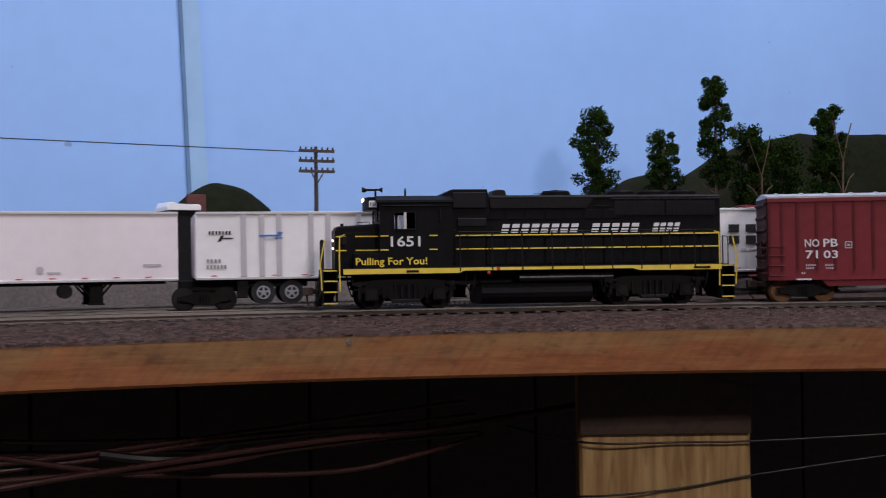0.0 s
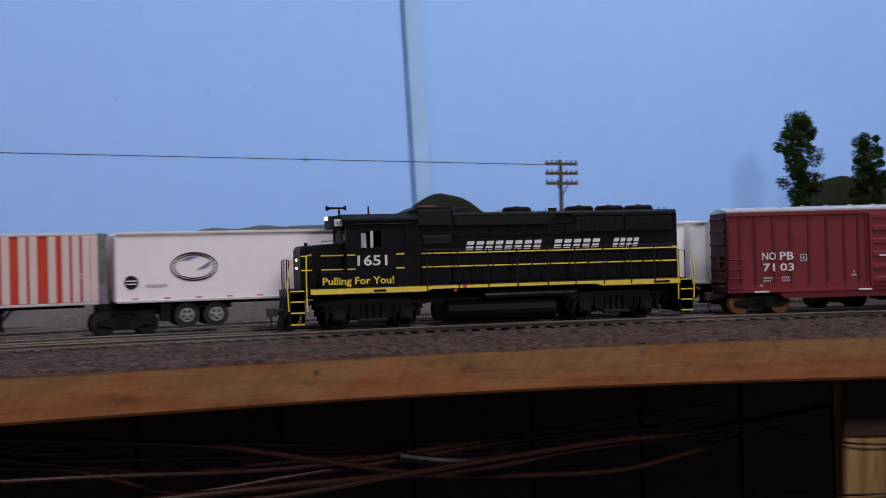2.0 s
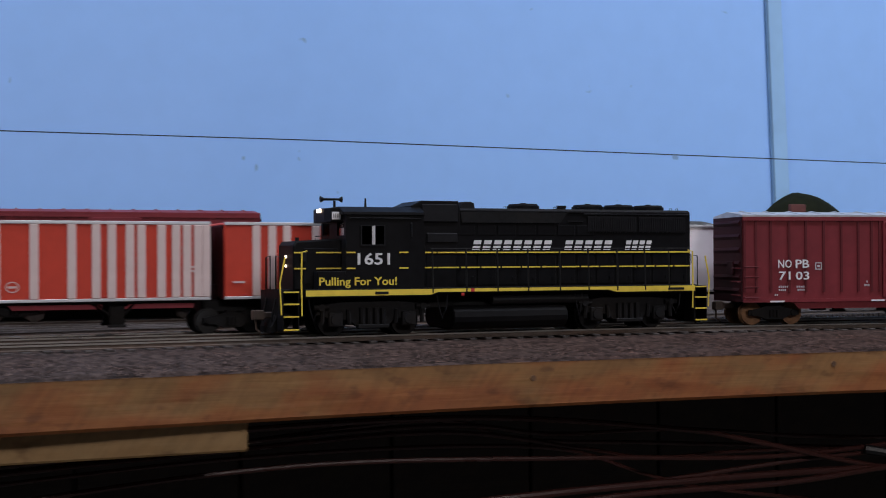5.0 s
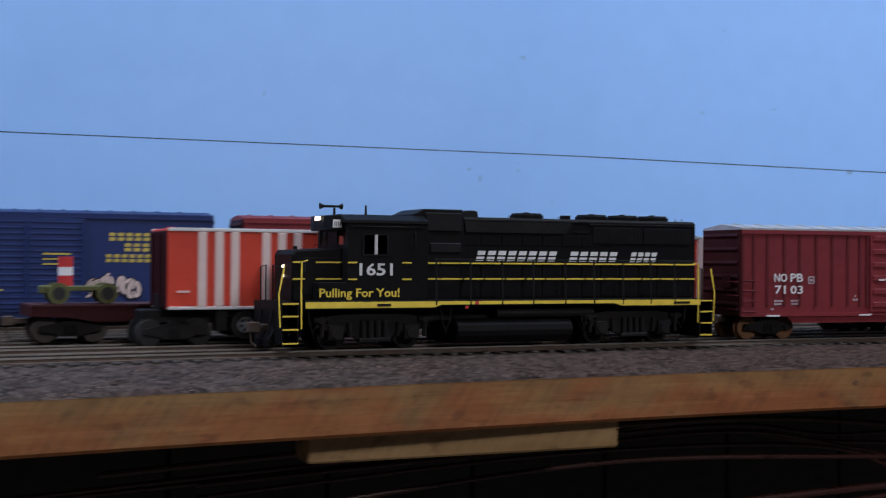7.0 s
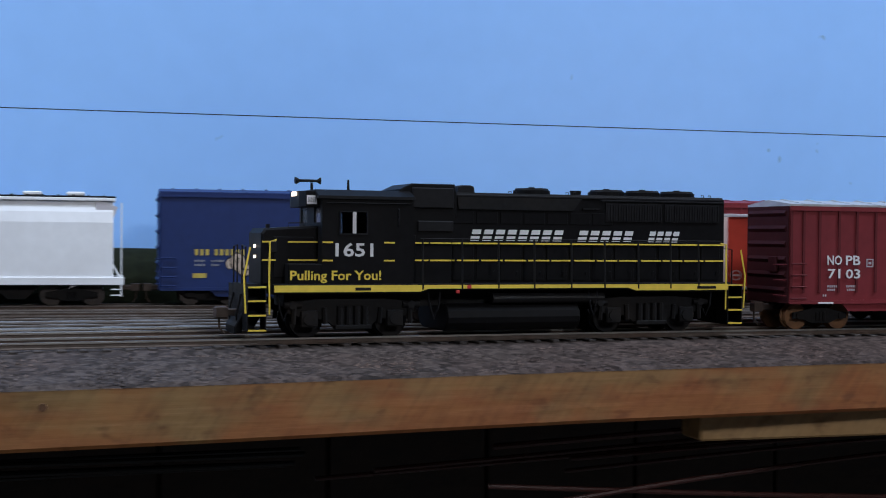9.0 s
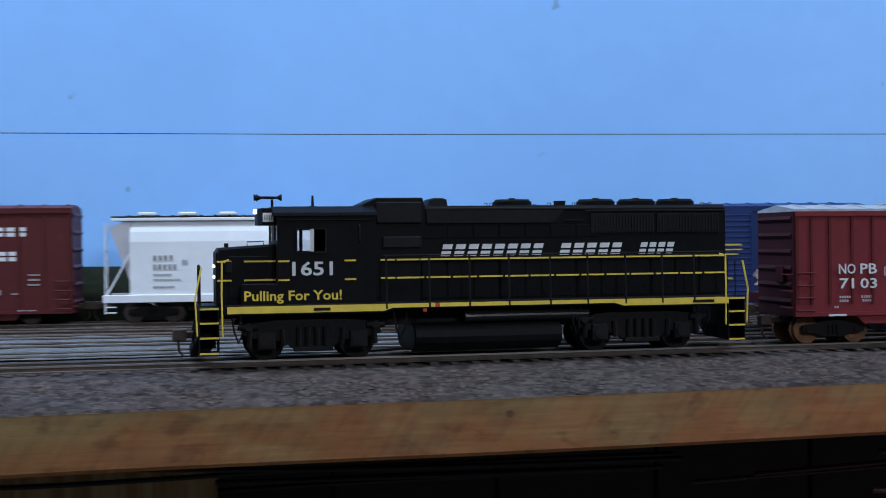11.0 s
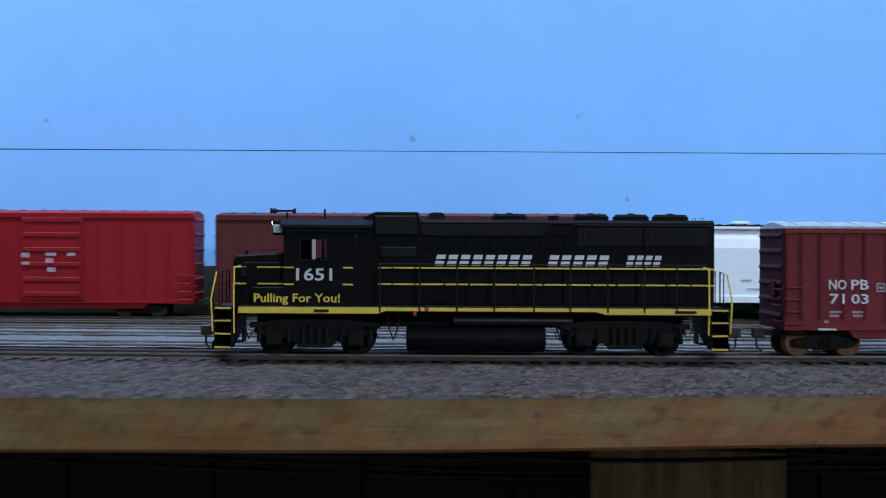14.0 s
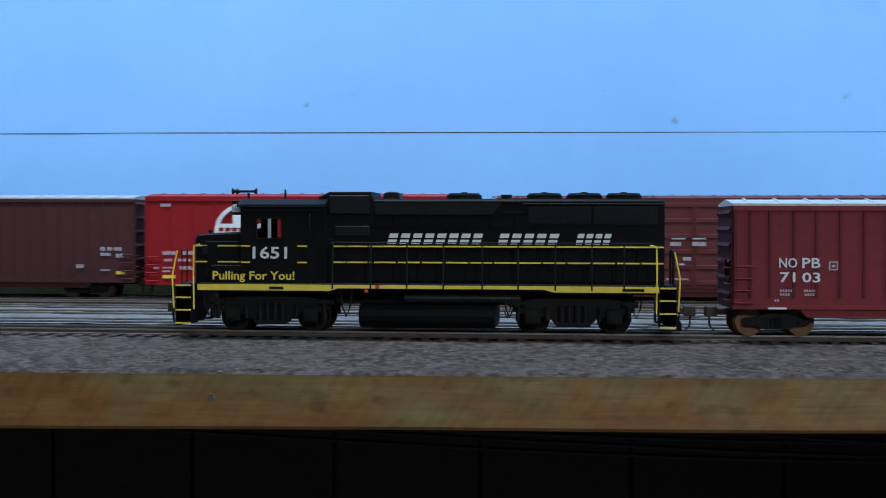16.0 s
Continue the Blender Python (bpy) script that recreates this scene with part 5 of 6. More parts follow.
for i in range(n):
    a, b = 2 * math.pi * i / n, 2 * math.pi * (i + 1) / n
    prism(bm, [(cx + 15.6 * math.cos(a), cz + 15.6 * math.sin(a)), (cx + 15.6 * math.cos(b), cz + 15.6 * math.sin(b)), (cx + 13.4 * math.cos(b), cz + 13.4 * math.sin(b)), (cx + 13.4 * math.cos(a), cz + 13.4 * math.sin(a))], -16.1, -14.9)
slant(bm, cx - 5.2, cx + 5.2, cz - 14.2, cz + 14.2, -15.9)
slant(bm, cx - 14.2, cx + 14.2, cz - 4.6, cz + 4.6, -15.85)
part("round_emblem", bm, M_WHITE, sf, "white ring and cross emblem")
name_shapes(sf, cx - 13.2, cx + 13.6, cz - 2.4, cz + 2.4, -16.1, 7, M_SFRED)
fine_marks(sf, [(-84, 52, 6, 2), (-83, 24.8, 8, 2.4), (-72, 24.8, 8, 2.4), (-82, 21, 5, 1.8), (-74, 21, 7, 1.8), (-83, 17.0, 6, 1.0), (-83, 15, 5, 1.0), (-73, 16.4, 7, 2.2), (-62, 15.6, 8, 0.9), (-53, 19.5, 6, 1.8), (-88, 16.6, 2, 1.6), (-53, 8.6, 9, 0.9)], -15.6, M_RIB)
marks(sf, [(-83, 11.4, 7, 1.8)], -15.6, M_YELLOW)
fine_marks(sf, [(-1.5, 33, 5, 3), (-1.5, 29, 4, 2), (12, 34, 6, 2), (12, 30, 5, 3), (13, 25, 5, 3), (24, 34, 5, 2)], -17.0, M_RIB)
brown = boxcar("freight_boxcar", "dark brown boxcar with small white lettering", 190.0, M_BROWN, M_BROWN, M_ROOF, top=57.4, low=9.0, half=15, ribs=22, doors=((-18, 14),), at=yard_at(-383, -193.5), truck_in=28, proud=0.35)
fine_marks(brown, [(76, 27, 3, 2.4), (80, 27, 3, 2.4), (76, 24, 6, 2), (84, 27, 5, 2.4), (85, 23, 4, 2.6), (62, 17, 4, 2.6), (76, 15.5, 6, 1)], -15.4, M_RIB)
marks(brown, [(85, 13.5, 5, 1.8)], -15.4, M_YELLOW)
blue = boxcar("freight_boxcar", "blue boxcar with yellow lettering and painted graffiti", 193.0, M_BLUE, M_BLUE, M_BLUE, top=55.8, low=7.6, half=15, ribs=1, doors=((-19.5, 7), (7, 33.5)), louvres=True, at=yard_at(444, 637), truck_in=24, proud=0.2)
for a, b, z, n in ((45.5, 70.5, 42.2, 6), (53, 70.5, 37.0, 4), (44, 70.5, 31.6, 7)):
    name_shapes(blue, a, b, z, z + 3.9, -15.05, n, M_DIMYELLOW, fill=0.68)
text_row(blue, -80, 24.6, 3, M_DIMYELLOW, -15.05, 3.0, 2.6)
text_row(blue, -70.5, 24.6, 6, M_DIMYELLOW, -15.05, 3.0, 2.6)
for x, z, n in ((-80, 21.4, 4), (-72, 21.4, 5), (-80, 19.4, 4), (-72, 19.4, 3)):
    text_row(blue, x, z, n, M_TEXT, -15.05, 1.0, 1.3)
marks(blue, [(-81, 13.6, 6.5, 2.2)], -15.05, M_DIMYELLOW)
marks(blue, [(14, 35.0, 13, 0.9), (14, 32.6, 13, 0.7), (14, 30.2, 11, 0.7), (-9, 17.6, 5, 0.9), (17, 17.6, 5, 0.9)], -17.0, M_DIMYELLOW)
bm = bmesh.new()
for x, z in ((73, 45.0), (73, 39.6), (73, 34.2)):
    box(bm, x, x + 4.4, -15.3, -14.9, z, z + 4.4, 0.05)
part("red_panel", bm, M_REDMARK, blue, "red squares of the car emblem")
bm = bmesh.new()
for x, z in ((78.4, 39.6), (78.4, 34.2), (84.6, 34.2)):
    box(bm, x, x + 5.4, -15.3, -14.9, z, z + 4.4, 0.05)
part("yellow_panel", bm, M_DIMYELLOW, blue, "yellow squares of the car emblem")


def band(bm, pts, width, y0, y1):
    """A flat brush stroke along points on a side that faces -y."""
    P = [Vector((a, b)) for a, b in pts]
    left, right = [], []
    for i, p in enumerate(P):
        d = (P[min(i + 1, len(P) - 1)] - P[max(i - 1, 0)]).normalized()
        f = width * (0.55 + 0.45 * math.sin(math.pi * (i + 0.5) / len(P)))
        left.append(p + Vector((-d.y, d.x)) * f)
        right.append(p - Vector((-d.y, d.x)) * f)
    ring = [[bm.verts.new(Vector((p.x, y, p.y)) * K) for p, y in ((a, y0), (b, y0), (b, y1), (a, y1))] for a, b in zip(left, right)]
    for a, b in zip(ring, ring[1:]):
        for k in range(4):
            bm.faces.new((a[k], b[k], b[(k + 1) % 4], a[(k + 1) % 4]))
    bm.faces.new(ring[0]), bm.faces.new(ring[-1][::-1])


def graffiti(x0, x1, z0, z1, mat, seed):
    """Swelling hooked brush strokes with dark outlines, no letters."""
    r = np.random.default_rng(seed)
    n = 13
    h = (z1 - z0) / 2
    for k in range(n):
        cx = x0 + (x1 - x0) * (k + 0.5) / n + r.uniform(-0.8, 0.8)
        cz = (z0 + z1) / 2 + r.uniform(-0.12, 0.22) * h - abs(k - n / 2 + 0.5) * 0.3
        ra, rb = (x1 - x0) / n * r.uniform(0.6, 1.1), h * r.uniform(0.36, 0.74)
        a0, turn, tilt = r.uniform(0, 6.28), r.choice((-1, 1)) * r.uniform(3.4, 5.2), r.uniform(-0.4, 0.4)
        pts = []
        for i in range(15):
            a = a0 + turn * i / 14
            u, v = ra * math.cos(a) * (1 + 0.25 * i / 14), rb * math.sin(a)
            pts.append((cx + u + v * tilt, cz + v))
        w = r.uniform(0.75, 1.15)
        for grow, m, y in ((0.55, M_BLACK, -15.2 - 0.05 * k), (0.0, mat, -15.24 - 0.05 * k)):
            bm = bmesh.new()
            band(bm, pts, w + grow, y, -14.9)
            part("graffiti", bm, m, blue)


graffiti(-63, -29, 14.5, 28.0, M_TAN, 4)
graffiti(35, 60, 14.5, 27.0, M_WARMRIB, 9)
boxcar("freight_boxcar", "dark red boxcar standing behind the trailers", 150.0, M_OXIDE, M_OXIDE_SHADE, M_OXIDE, top=55.0, low=9.0, half=15, ribs=12, at=yard_at(653, 803), truck_in=28, doors=((-12, 14),))
boxcar("freight_boxcar", "dark red boxcar standing before the trees", 170.0, M_OXIDE, M_OXIDE_SHADE, M_OXIDE, top=56.0, low=9.0, half=15, ribs=14, at=pose(1.60, 0.130, 0, 0, 0, -18), truck_in=28, doors=((-12, 14),))


def covered_hopper(x0, x1):
    car = thing("covered_hopper", "pale grey covered hopper car with a diamond emblem", "hopper car", "standing freight cars", yard_at(x0, x1))
    L = (x1 - x0) / 2
    top, low, half = 53.5, 10.5, 15.0
    bm = bmesh.new()
    prism(bm, [(-half + 0.6, low), (-half, low + 3), (-half, 40), (-half + 0.8, 45), (-half + 3.4, top - 1.5), (half - 3.4, top - 1.5), (half - 0.8, 45), (half, 40), (half, low + 3), (half - 0.6, low)], -L + 13, L - 5, "x", 0.3)
    part("body", bm, M_HOPPER, car)
    for way in (-1, 1):
        bm = bmesh.new()
        prism(bm, [(way * (L - 13.2), 38), (way * (L - 13.2), low + 3), (way * (L - 25), low - 2)][::way], -half + 0.4, half - 0.4, "y")
        prism(bm, [(way * (L - 13.2), top - 3), (way * (L - 3), top - 6), (way * (L - 13.2), 20)][::way], -half + 1.2, -half + 2.0, "y")
        part("end_sheet", bm, M_RIB, car)
    bm = bmesh.new()
    for side in (-1, 1):
        box(bm, -L, L, side * half - 0.7, side * half + 0.7, low - 0.4, low + 3.4, 0.2)
        box(bm, -L + 4, L - 4, side * (half - 1.5) - 0.8, side * (half - 1.5) + 0.8, top - 3.2, top - 1.7, 0.2)
    part("side_sill", bm, M_HOPPER, car)
    bm = bmesh.new()
    box(bm, -L + 4, L - 4, -half + 1, half - 1, top - 1.7, top - 0.8, 0.2)
    roof = part("running_board", bm, M_GREY, car, "dark roof walkway")
    bm = bmesh.new()
    box(bm, 0, 0.7, -half + 1, half - 1, top - 0.9, top - 0.3)
    me = mesh_of(bm, "roof_slat", M_GREY)
    for x in np.arange(-L + 12, L - 8, 7.0):
        share("roof_slat", me, pose(float(x) * K, 0, 0), roof)
    for x in np.arange(-L + 16, L - 10, 20):
        bm = bmesh.new()
        box(bm, x, x + 8.5, -6, 6, top - 0.6, top + 1.3, 0.5)
        part("hatch", bm, M_HOPPER, roof, "white roof hatch")
    bm = bmesh.new()
    for way in (-1, 1):
        x = way * (L - 1.2)
        for y in (-half + 0.5, -half + 7.5):
            rod(bm, [(x, y, low), (x, y, top - 4)], 0.35)
        for z in np.arange(low + 3, top - 5, 4.4):
            rod(bm, [(x, -half + 0.5, z), (x, -half + 7.5, z)], 0.3)
        for z in (5.2, 8.0):
            rod(bm, [(x - way * 5, -half - 0.3, z), (x, -half - 0.3, z)], 0.35)
        rod(bm, [(x, -half - 0.3, 4.5), (x, -half - 0.3, low + 3)], 0.35)
        rod(bm, [(x, -half + 0.5, low + 2), (x - way * 12, -half + 0.5, 34)], 0.5)
    part("end_ladder", bm, M_HOPPER, car)
    for k in (-42, -14, 14, 42):
        bm = bmesh.new()
        prism(bm, [(k - 12, low), (k + 12, low), (k + 4, 3.2), (k - 4, 3.2)], -9, 9, "y")
        part("discharge_bay", bm, M_FRAME, car)
    for way in (-1, 1):
        truck(car, way * (L - 24))
        coupler(car, way * (L - 2), way)
    y = -half - 0.1
    bm = bmesh.new()
    cx, cz = -6.8, 31.2
    for r0, r1 in ((8.2, 5.8),):
        q = [(r0, 0), (0, r0), (-r0, 0), (0, -r0)]
        p = [(r1, 0), (0, r1), (-r1, 0), (0, -r1)]
        for i in range(4):
            j = (i + 1) % 4
            prism(bm, [(cx + q[i][0], cz + q[i][1]), (cx + q[j][0], cz + q[j][1]), (cx + p[j][0], cz + p[j][1]), (cx + p[i][0], cz + p[i][1])], y - 0.2, y + 0.2)
    for dx, dz in ((0, 2.6), (0, -2.6), (2.6, 0), (-2.6, 0)):
        drum(bm, (cx + dx, cz + dz), 1.4, y - 0.2, y + 0.2, "y", 10)
    part("diamond_emblem", bm, M_NAVY, car, "navy diamond emblem")
    name_shapes(car, cx + 12, cx + 28, 29.6, 33.2, y, 3, M_NAVY, fill=0.5)
    for x, z, n, h, step in ((-67, 30.6, 4, 2.6, 2.6), (-67, 26.2, 5, 2.6, 2.4), (-67, 23.2, 6, 1.0, 1.5), (-67, 20.8, 9, 0.9, 1.5), (-67, 17.2, 7, 1.0, 1.5), (-53, 28.6, 2, 2.4, 1.5), (-33, 22.0, 4, 0.9, 1.5), (4, 18.0, 2, 1.6, 1.8)):
        text_row(car, x, z, n, M_TEXT, y, h, step)
    marks(car, [(-30, 17.6, 14, 0.5)], y, M_RIB)
    return car


covered_hopper(244, 427)


def flat_car():
    """The end car of the siding: a red-brown flat car with a small load."""
    s0, s1 = along(0.544), along(0.668)
    x, y, a = on_track((s0 + s1) / 2, 0.075)
    m = Matrix.Translation((x, y, 0)) @ Matrix.Rotation(a, 4, "Z")
    car = thing("flat_car", "weathered red-brown flat car in the siding", "flat car", "standing freight cars", m)
    bm = bmesh.new()
    prism(bm, [(-62, 14.6), (62, 14.6), (62, 10.4), (48, 10.4), (36, 8.0), (-36, 8.0), (-48, 10.4), (-62, 10.4)], -14, 14, "y", 0.3)
    part("deck", bm, M_OXIDE_SHADE, car)
    bm = bmesh.new()
    box(bm, 0, 2.3, -14.3, 14.3, 14.5, 15.2)
    me = mesh_of(bm, "deck_board", M_BROWN)
    for k in np.arange(-61.5, 60, 2.6):
        share("deck_board", me, pose(float(k) * K, 0, 0), car)
    truck(car, -46, 19)
    truck(car, 46, 19)
    coupler(car, -61, -1)
    w = thing("hand_cart", "olive wheeled cart lashed on the flat car", "cart", at=m @ pose(-0.042, -0.004, 0.0152))
    bm = bmesh.new()
    box(bm, -13, 15, -5, 5, 5.2, 7.2, 0.3)
    box(bm, -15, -10, -4, 4, 4.2, 7.4, 0.4)
    part("bed", bm, M_OLIVE, w)
    for kx in (-8.5, 10.5):
        for sy in (-1, 1):
            bm = bmesh.new()
            drum(bm, (kx, 4.3), 4.2, sy * 5.6 - 0.8, sy * 5.6 + 0.8, "y", 20)
            t = part("wheel", bm, M_OLIVE, w)
            bm = bmesh.new()
            drum(bm, (kx, 4.3), 2.6, sy * 6.2 - 0.4, sy * 6.2 + 0.4, "y", 14)
            part("hub", bm, M_TYRE, t)
    bm = bmesh.new()
    drum(bm, (-5, 0), 2.9, 7.2, 11.4, "z", 20)
    dr = tagged(part("barrel", bm, M_REDMARK, None, ""), "red and white banded barrel on the cart", "barrel")
    dr.matrix_basis = m @ pose(-0.042, -0.004, 0.0152)
    for z0, z1, mm in ((11.4, 14.8, M_WHITE), (14.8, 19.0, M_REDMARK)):
        bm = bmesh.new()
        drum(bm, (-5, 0), 2.9, z0, z1, "z", 20)
        part("band", bm, mm, dr)


flat_car()


def ore_flat():
    """A short low flat car behind the trailers, its rusty wheels showing under them."""
    car = thing("low_flat_car", "low dark flat car with rusty wheels behind the trailers", "flat car", "standing freight cars", pose(0.852, 0.275, 0))
    bm = bmesh.new()
    prism(bm, [(-40, 13.4), (40, 13.4), (40, 10.2), (-40, 10.2)], -14, 14, "y", 0.3)
    part("deck", bm, M_OXIDE_SHADE, car)
    for cx in (-19, 19):
        truck(car, cx, 18.5, M_FRAME, M_COUPLER)
    for way in (-1, 1):
        coupler(car, way * 38, way)
    return car


ore_flat()


# ---- telegraph pole and its wires ----
def telegraph_pole():
    p = thing("telegraph_pole", "dark wooden telegraph pole with three crossarms", "telegraph pole", at=pose(1.1925, 0.1335, -0.004))
    bm = bmesh.new()
    drum(bm, (0, 0), 1.5, 0, 88.5, "z", 10, 1.0)
    part("post", bm, M_POLE, p)
    for z in (86.0, 80.6, 75.0):
        bm = bmesh.new()
        box(bm, -10.5, 10.5, -1.8, -0.8, z - 0.8, z + 0.8, 0.15)
        arm = part("crossarm", bm, M_POLE, p)
        for x in (-9.6, -6.4, -3.2, 3.2, 6.4, 9.6):
            bm = bmesh.new()
            drum(bm, (x, -1.3), 0.55, z + 0.8, z + 2.2, "z", 8, 0.4)
            part("insulator", bm, M_GREY, arm)
    bm = bmesh.new()
    rod(bm, [(-3.4, -1.8, 74), (0, -1.6, 68.5)], 0.35)
    rod(bm, [(3.4, -1.8, 74), (0, -1.6, 68.5)], 0.35)
    part("brace", bm, M_POLE, p)
    return p


telegraph_pole()
bm = bmesh.new()
pts = []
for x in np.linspace(-520, 1187, 60):
    pts.append((x, 138, 82.0 + 3.7 * min(1, (1187 - x) / 380) + 2.5 * min(1, max(0, (350 - x) / 500))))
rod(bm, pts, 0.18, 5)
tagged(part("telegraph_wire", bm, M_GREY), "thin dark wire strung from the telegraph pole", "wire", "telegraph wires")
bm = bmesh.new()
rod(bm, [(x, 150, z + 0.95 - 0.55 * min(1, max(0, (250 - x) / 500))) for x, y, z in pts], 0.12, 5)
tagged(part("telegraph_wire", bm, M_GREY), "second thin dark wire beside the first", "wire", "telegraph wires")


# ---- hills, mounds and trees before the backdrop ----
def mound(name, cx, w, y0, y1, h, label, mat, seed, category="hill", power=2.0):
    bm = bmesh.new()
    rows = []
    for i in range(41):
        u = -1 + 2 * i / 40
        row = []
        for j in range(9):
            v = j / 8
            z = 0 if j == 0 else h * (0.5 + 0.5 * math.cos(math.pi * u) if power == 0 else max(0.0, 1 - abs(u) ** power)) * math.sin(math.pi * (0.08 + 0.92 * v) * 0.52) ** 0.6
            p = Vector((cx + u * w, y0 + (y1 - y0) * v, z))
            p.z += h * 0.035 * noise.noise(Vector((p.x * 0.05 + seed, p.y * 0.05, 0)))
            p.z = max(p.z, 0) - 5
            row.append(bm.verts.new(p * K))
        rows.append(row)
    for a, b in zip(rows, rows[1:]):
        for j in range(8):
            bm.faces.new((a[j], b[j], b[j + 1], a[j + 1])).smooth = True
    return tagged(part(name, bm, mat), label, category)


mound("hill", 1197, 105, 262, 296, 80, "rounded dark green scenery hill", M_HILL, 1, power=0)
mound("embankment", 1335, 440, 224, 297, 32, "long low grey gravel bank before the backdrop", M_BANK, 23, "embankment", 14.0)
mound("hill", 1800, 330, 255, 296, 134, "wide dark scenery hill behind the trees", M_HILL, 5, power=2.6)
mound("hill", 1552, 108, 260, 296, 93, "low dark scenery hill", M_HILL, 8, power=1.8)
mound("embankment", 150, 760, 262, 296, 32, "long low dark scenery bank behind the yard", M_HILL, 17, "embankment", 12.0)
mound("mound", 1085, 125, 262, 296, 59, "low grey gravel mound before the backdrop", M_MOUND, 11, "mound", 4.0)
mound("mound", 930, 150, 262, 296, 56, "low dark gravel mound before the backdrop", M_MOUND, 14, "mound", 3.0)


bm = bmesh.new()
box(bm, 1163, 1175, 258, 261, -5, 65, 0.4)
tagged(part("trim", bm, M_RUST), "rust-brown batten at the foot of the backdrop joint", "trim", kind="structure")


def shed():
    """A small dark shed with a shallow white roof."""
    t = thing("shed", "small dark shed with a white roof", "shed", at=pose(1.152, 0.243, -0.0040))
    bm = bmesh.new()
    box(bm, -9, 9, -9, 9, 0, 58, 0.3)
    part("wall", bm, M_FRAME, t)
    bm = bmesh.new()
    prism(bm, [(-10.5, 57.9), (10.5, 57.9), (10.5, 60.6), (9, 61.6), (-5, 61.6), (-6, 62.8), (-9, 62.8), (-10.5, 60)], -11, 11, "y", 0.3)
    part("roof", bm, M_REEFER, t, "white roof")
    bm = bmesh.new()
    box(bm, -4, 4, -9.6, -8.9, 0.2, 34, 0.2)
    part("door", bm, M_FRAME, t)
    return t


shed()


def tree(x, y, base, top, wide, label, seed, bare=0.3, low=0.30):
    """A foam and twig model tree: tapered trunk, limbs and many small leaf clumps."""
    r = np.random.default_rng(seed)
    t = thing("tree", label, "tree", "trees before the backdrop", pose(x * K, y * K, base * K))
    h = top - base
    bm = bmesh.new()
    trunk = [(0, 0, 0), (r.uniform(-1, 1), 0, h * 0.35), (r.uniform(-2, 2), 0, h * 0.7), (r.uniform(-2, 2), 0, h * 0.97)]
    rod(bm, trunk, 1.0, 6)
    for k in range(9):
        z = h * r.uniform(0.3, 0.85)
        a = r.uniform(0, 6.28)
        d = wide * r.uniform(0.6, 1.1)
        rod(bm, [(0, 0, z), (d * 0.5 * math.cos(a), d * 0.5 * math.sin(a), z + d * 0.3), (d * math.cos(a), d * math.sin(a), z + d * 0.75)], 0.35, 4)
    if bare > 0.5:
        y = -wide * 1.05
        fork = h * r.uniform(0.60, 0.70)
        rod(bm, [(0, y * 0.9, 0), (r.uniform(-1, 1), y, fork * 0.6), (0, y, fork)], 0.75, 6)
        for side in (-1, 1):
            d = side * wide * r.uniform(0.6, 1.0)
            rod(bm, [(0, y, fork), (d * 0.55, y, fork + h * 0.14), (d, y, fork + h * r.uniform(0.20, 0.30))], 0.42, 5)
            rod(bm, [(0, y, fork * 0.7), (d * 0.7, y, fork * 0.7 + h * 0.1), (d * 1.2, y, fork * 0.7 + h * 0.13)], 0.4, 5)
    part("trunk", bm, M_BARK, t)
    verts, faces = [], []
    clumps = []
    for k in range(64):
        f = low + (1 - low) * (k + 0.5) / 64
        q = (f - low) / (1 - low)
        rad = wide * (0.35 + 0.85 * math.sin(math.pi * (0.12 + q * 0.78))) * r.uniform(0.2, 1.15)
        a = r.uniform(0, 6.28)
        clumps.append((rad * math.cos(a) * 0.9, rad * math.sin(a) * 0.7, h * f, wide * r.uniform(0.22, 0.56)))
    for cx, cy, cz, cr in clumps:
        for _ in range(190):
            d = r.normal(size=3)
            d = d / np.linalg.norm(d) * cr * r.uniform(0.5, 1.05)
            c = np.array((cx, cy, cz)) + d * (1, 1, 0.85)
            u, v = r.normal(size=3), r.normal(size=3)
            u = u / np.linalg.norm(u) * r.uniform(0.5, 1.15)
            v = v / np.linalg.norm(v) * r.uniform(0.5, 1.15)
            n = len(verts)
            verts += [tuple((c + u) * K), tuple((c + v) * K), tuple((c - u) * K), tuple((c - v * 0.8) * K)]
            faces.append((n, n + 1, n + 2, n + 3))
    me = bpy.data.meshes.new("crown")
    me.from_pydata(verts, [], faces)
    me.materials.append(M_LEAF)
    crown = new("crown", me)
    crown.parent = t
    return t


tree(1451, 225, 20, 126, 13.5, "tall dark green foam tree with dense crown", 1, low=0.42)
tree(1487, 196, 10, 109, 11, "small dark green rounded foam tree", 2, low=0.40)
tree(1498, 153, 20, 142, 11.5, "tall narrow dark green tree with twiggy top", 3, 0.3, 0.42)
tree(1538, 165, 15, 111, 12, "bushy dark green tree with bare branches", 4, 0.9, 0.35)
tree(1585, 180, 15, 104, 18, "broad low dark green tree", 6, 0.3, 0.35)
tree(1562, 114, 10, 121, 12, "dark green tree with bare forked branches in front", 5, 0.9, 0.40)

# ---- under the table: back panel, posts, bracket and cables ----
panel = shell("under_panel", -700, 2000, 276, 290, -700, -28, M_SHADEWOOD, "boarded panel deep under the table, its colour darkened as shade", "panel")
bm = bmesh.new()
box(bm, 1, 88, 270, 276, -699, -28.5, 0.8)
me = mesh_of(bm, "plank", M_SHADEWOOD)
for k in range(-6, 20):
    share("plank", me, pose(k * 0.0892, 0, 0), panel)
bm = bmesh.new()
box(bm, -40, 40, 0, 19, -1200, -27.0, 1.5)
leg = tagged(part("table_leg", bm, M_POST), "pale upright pine board bearing the table", "post")
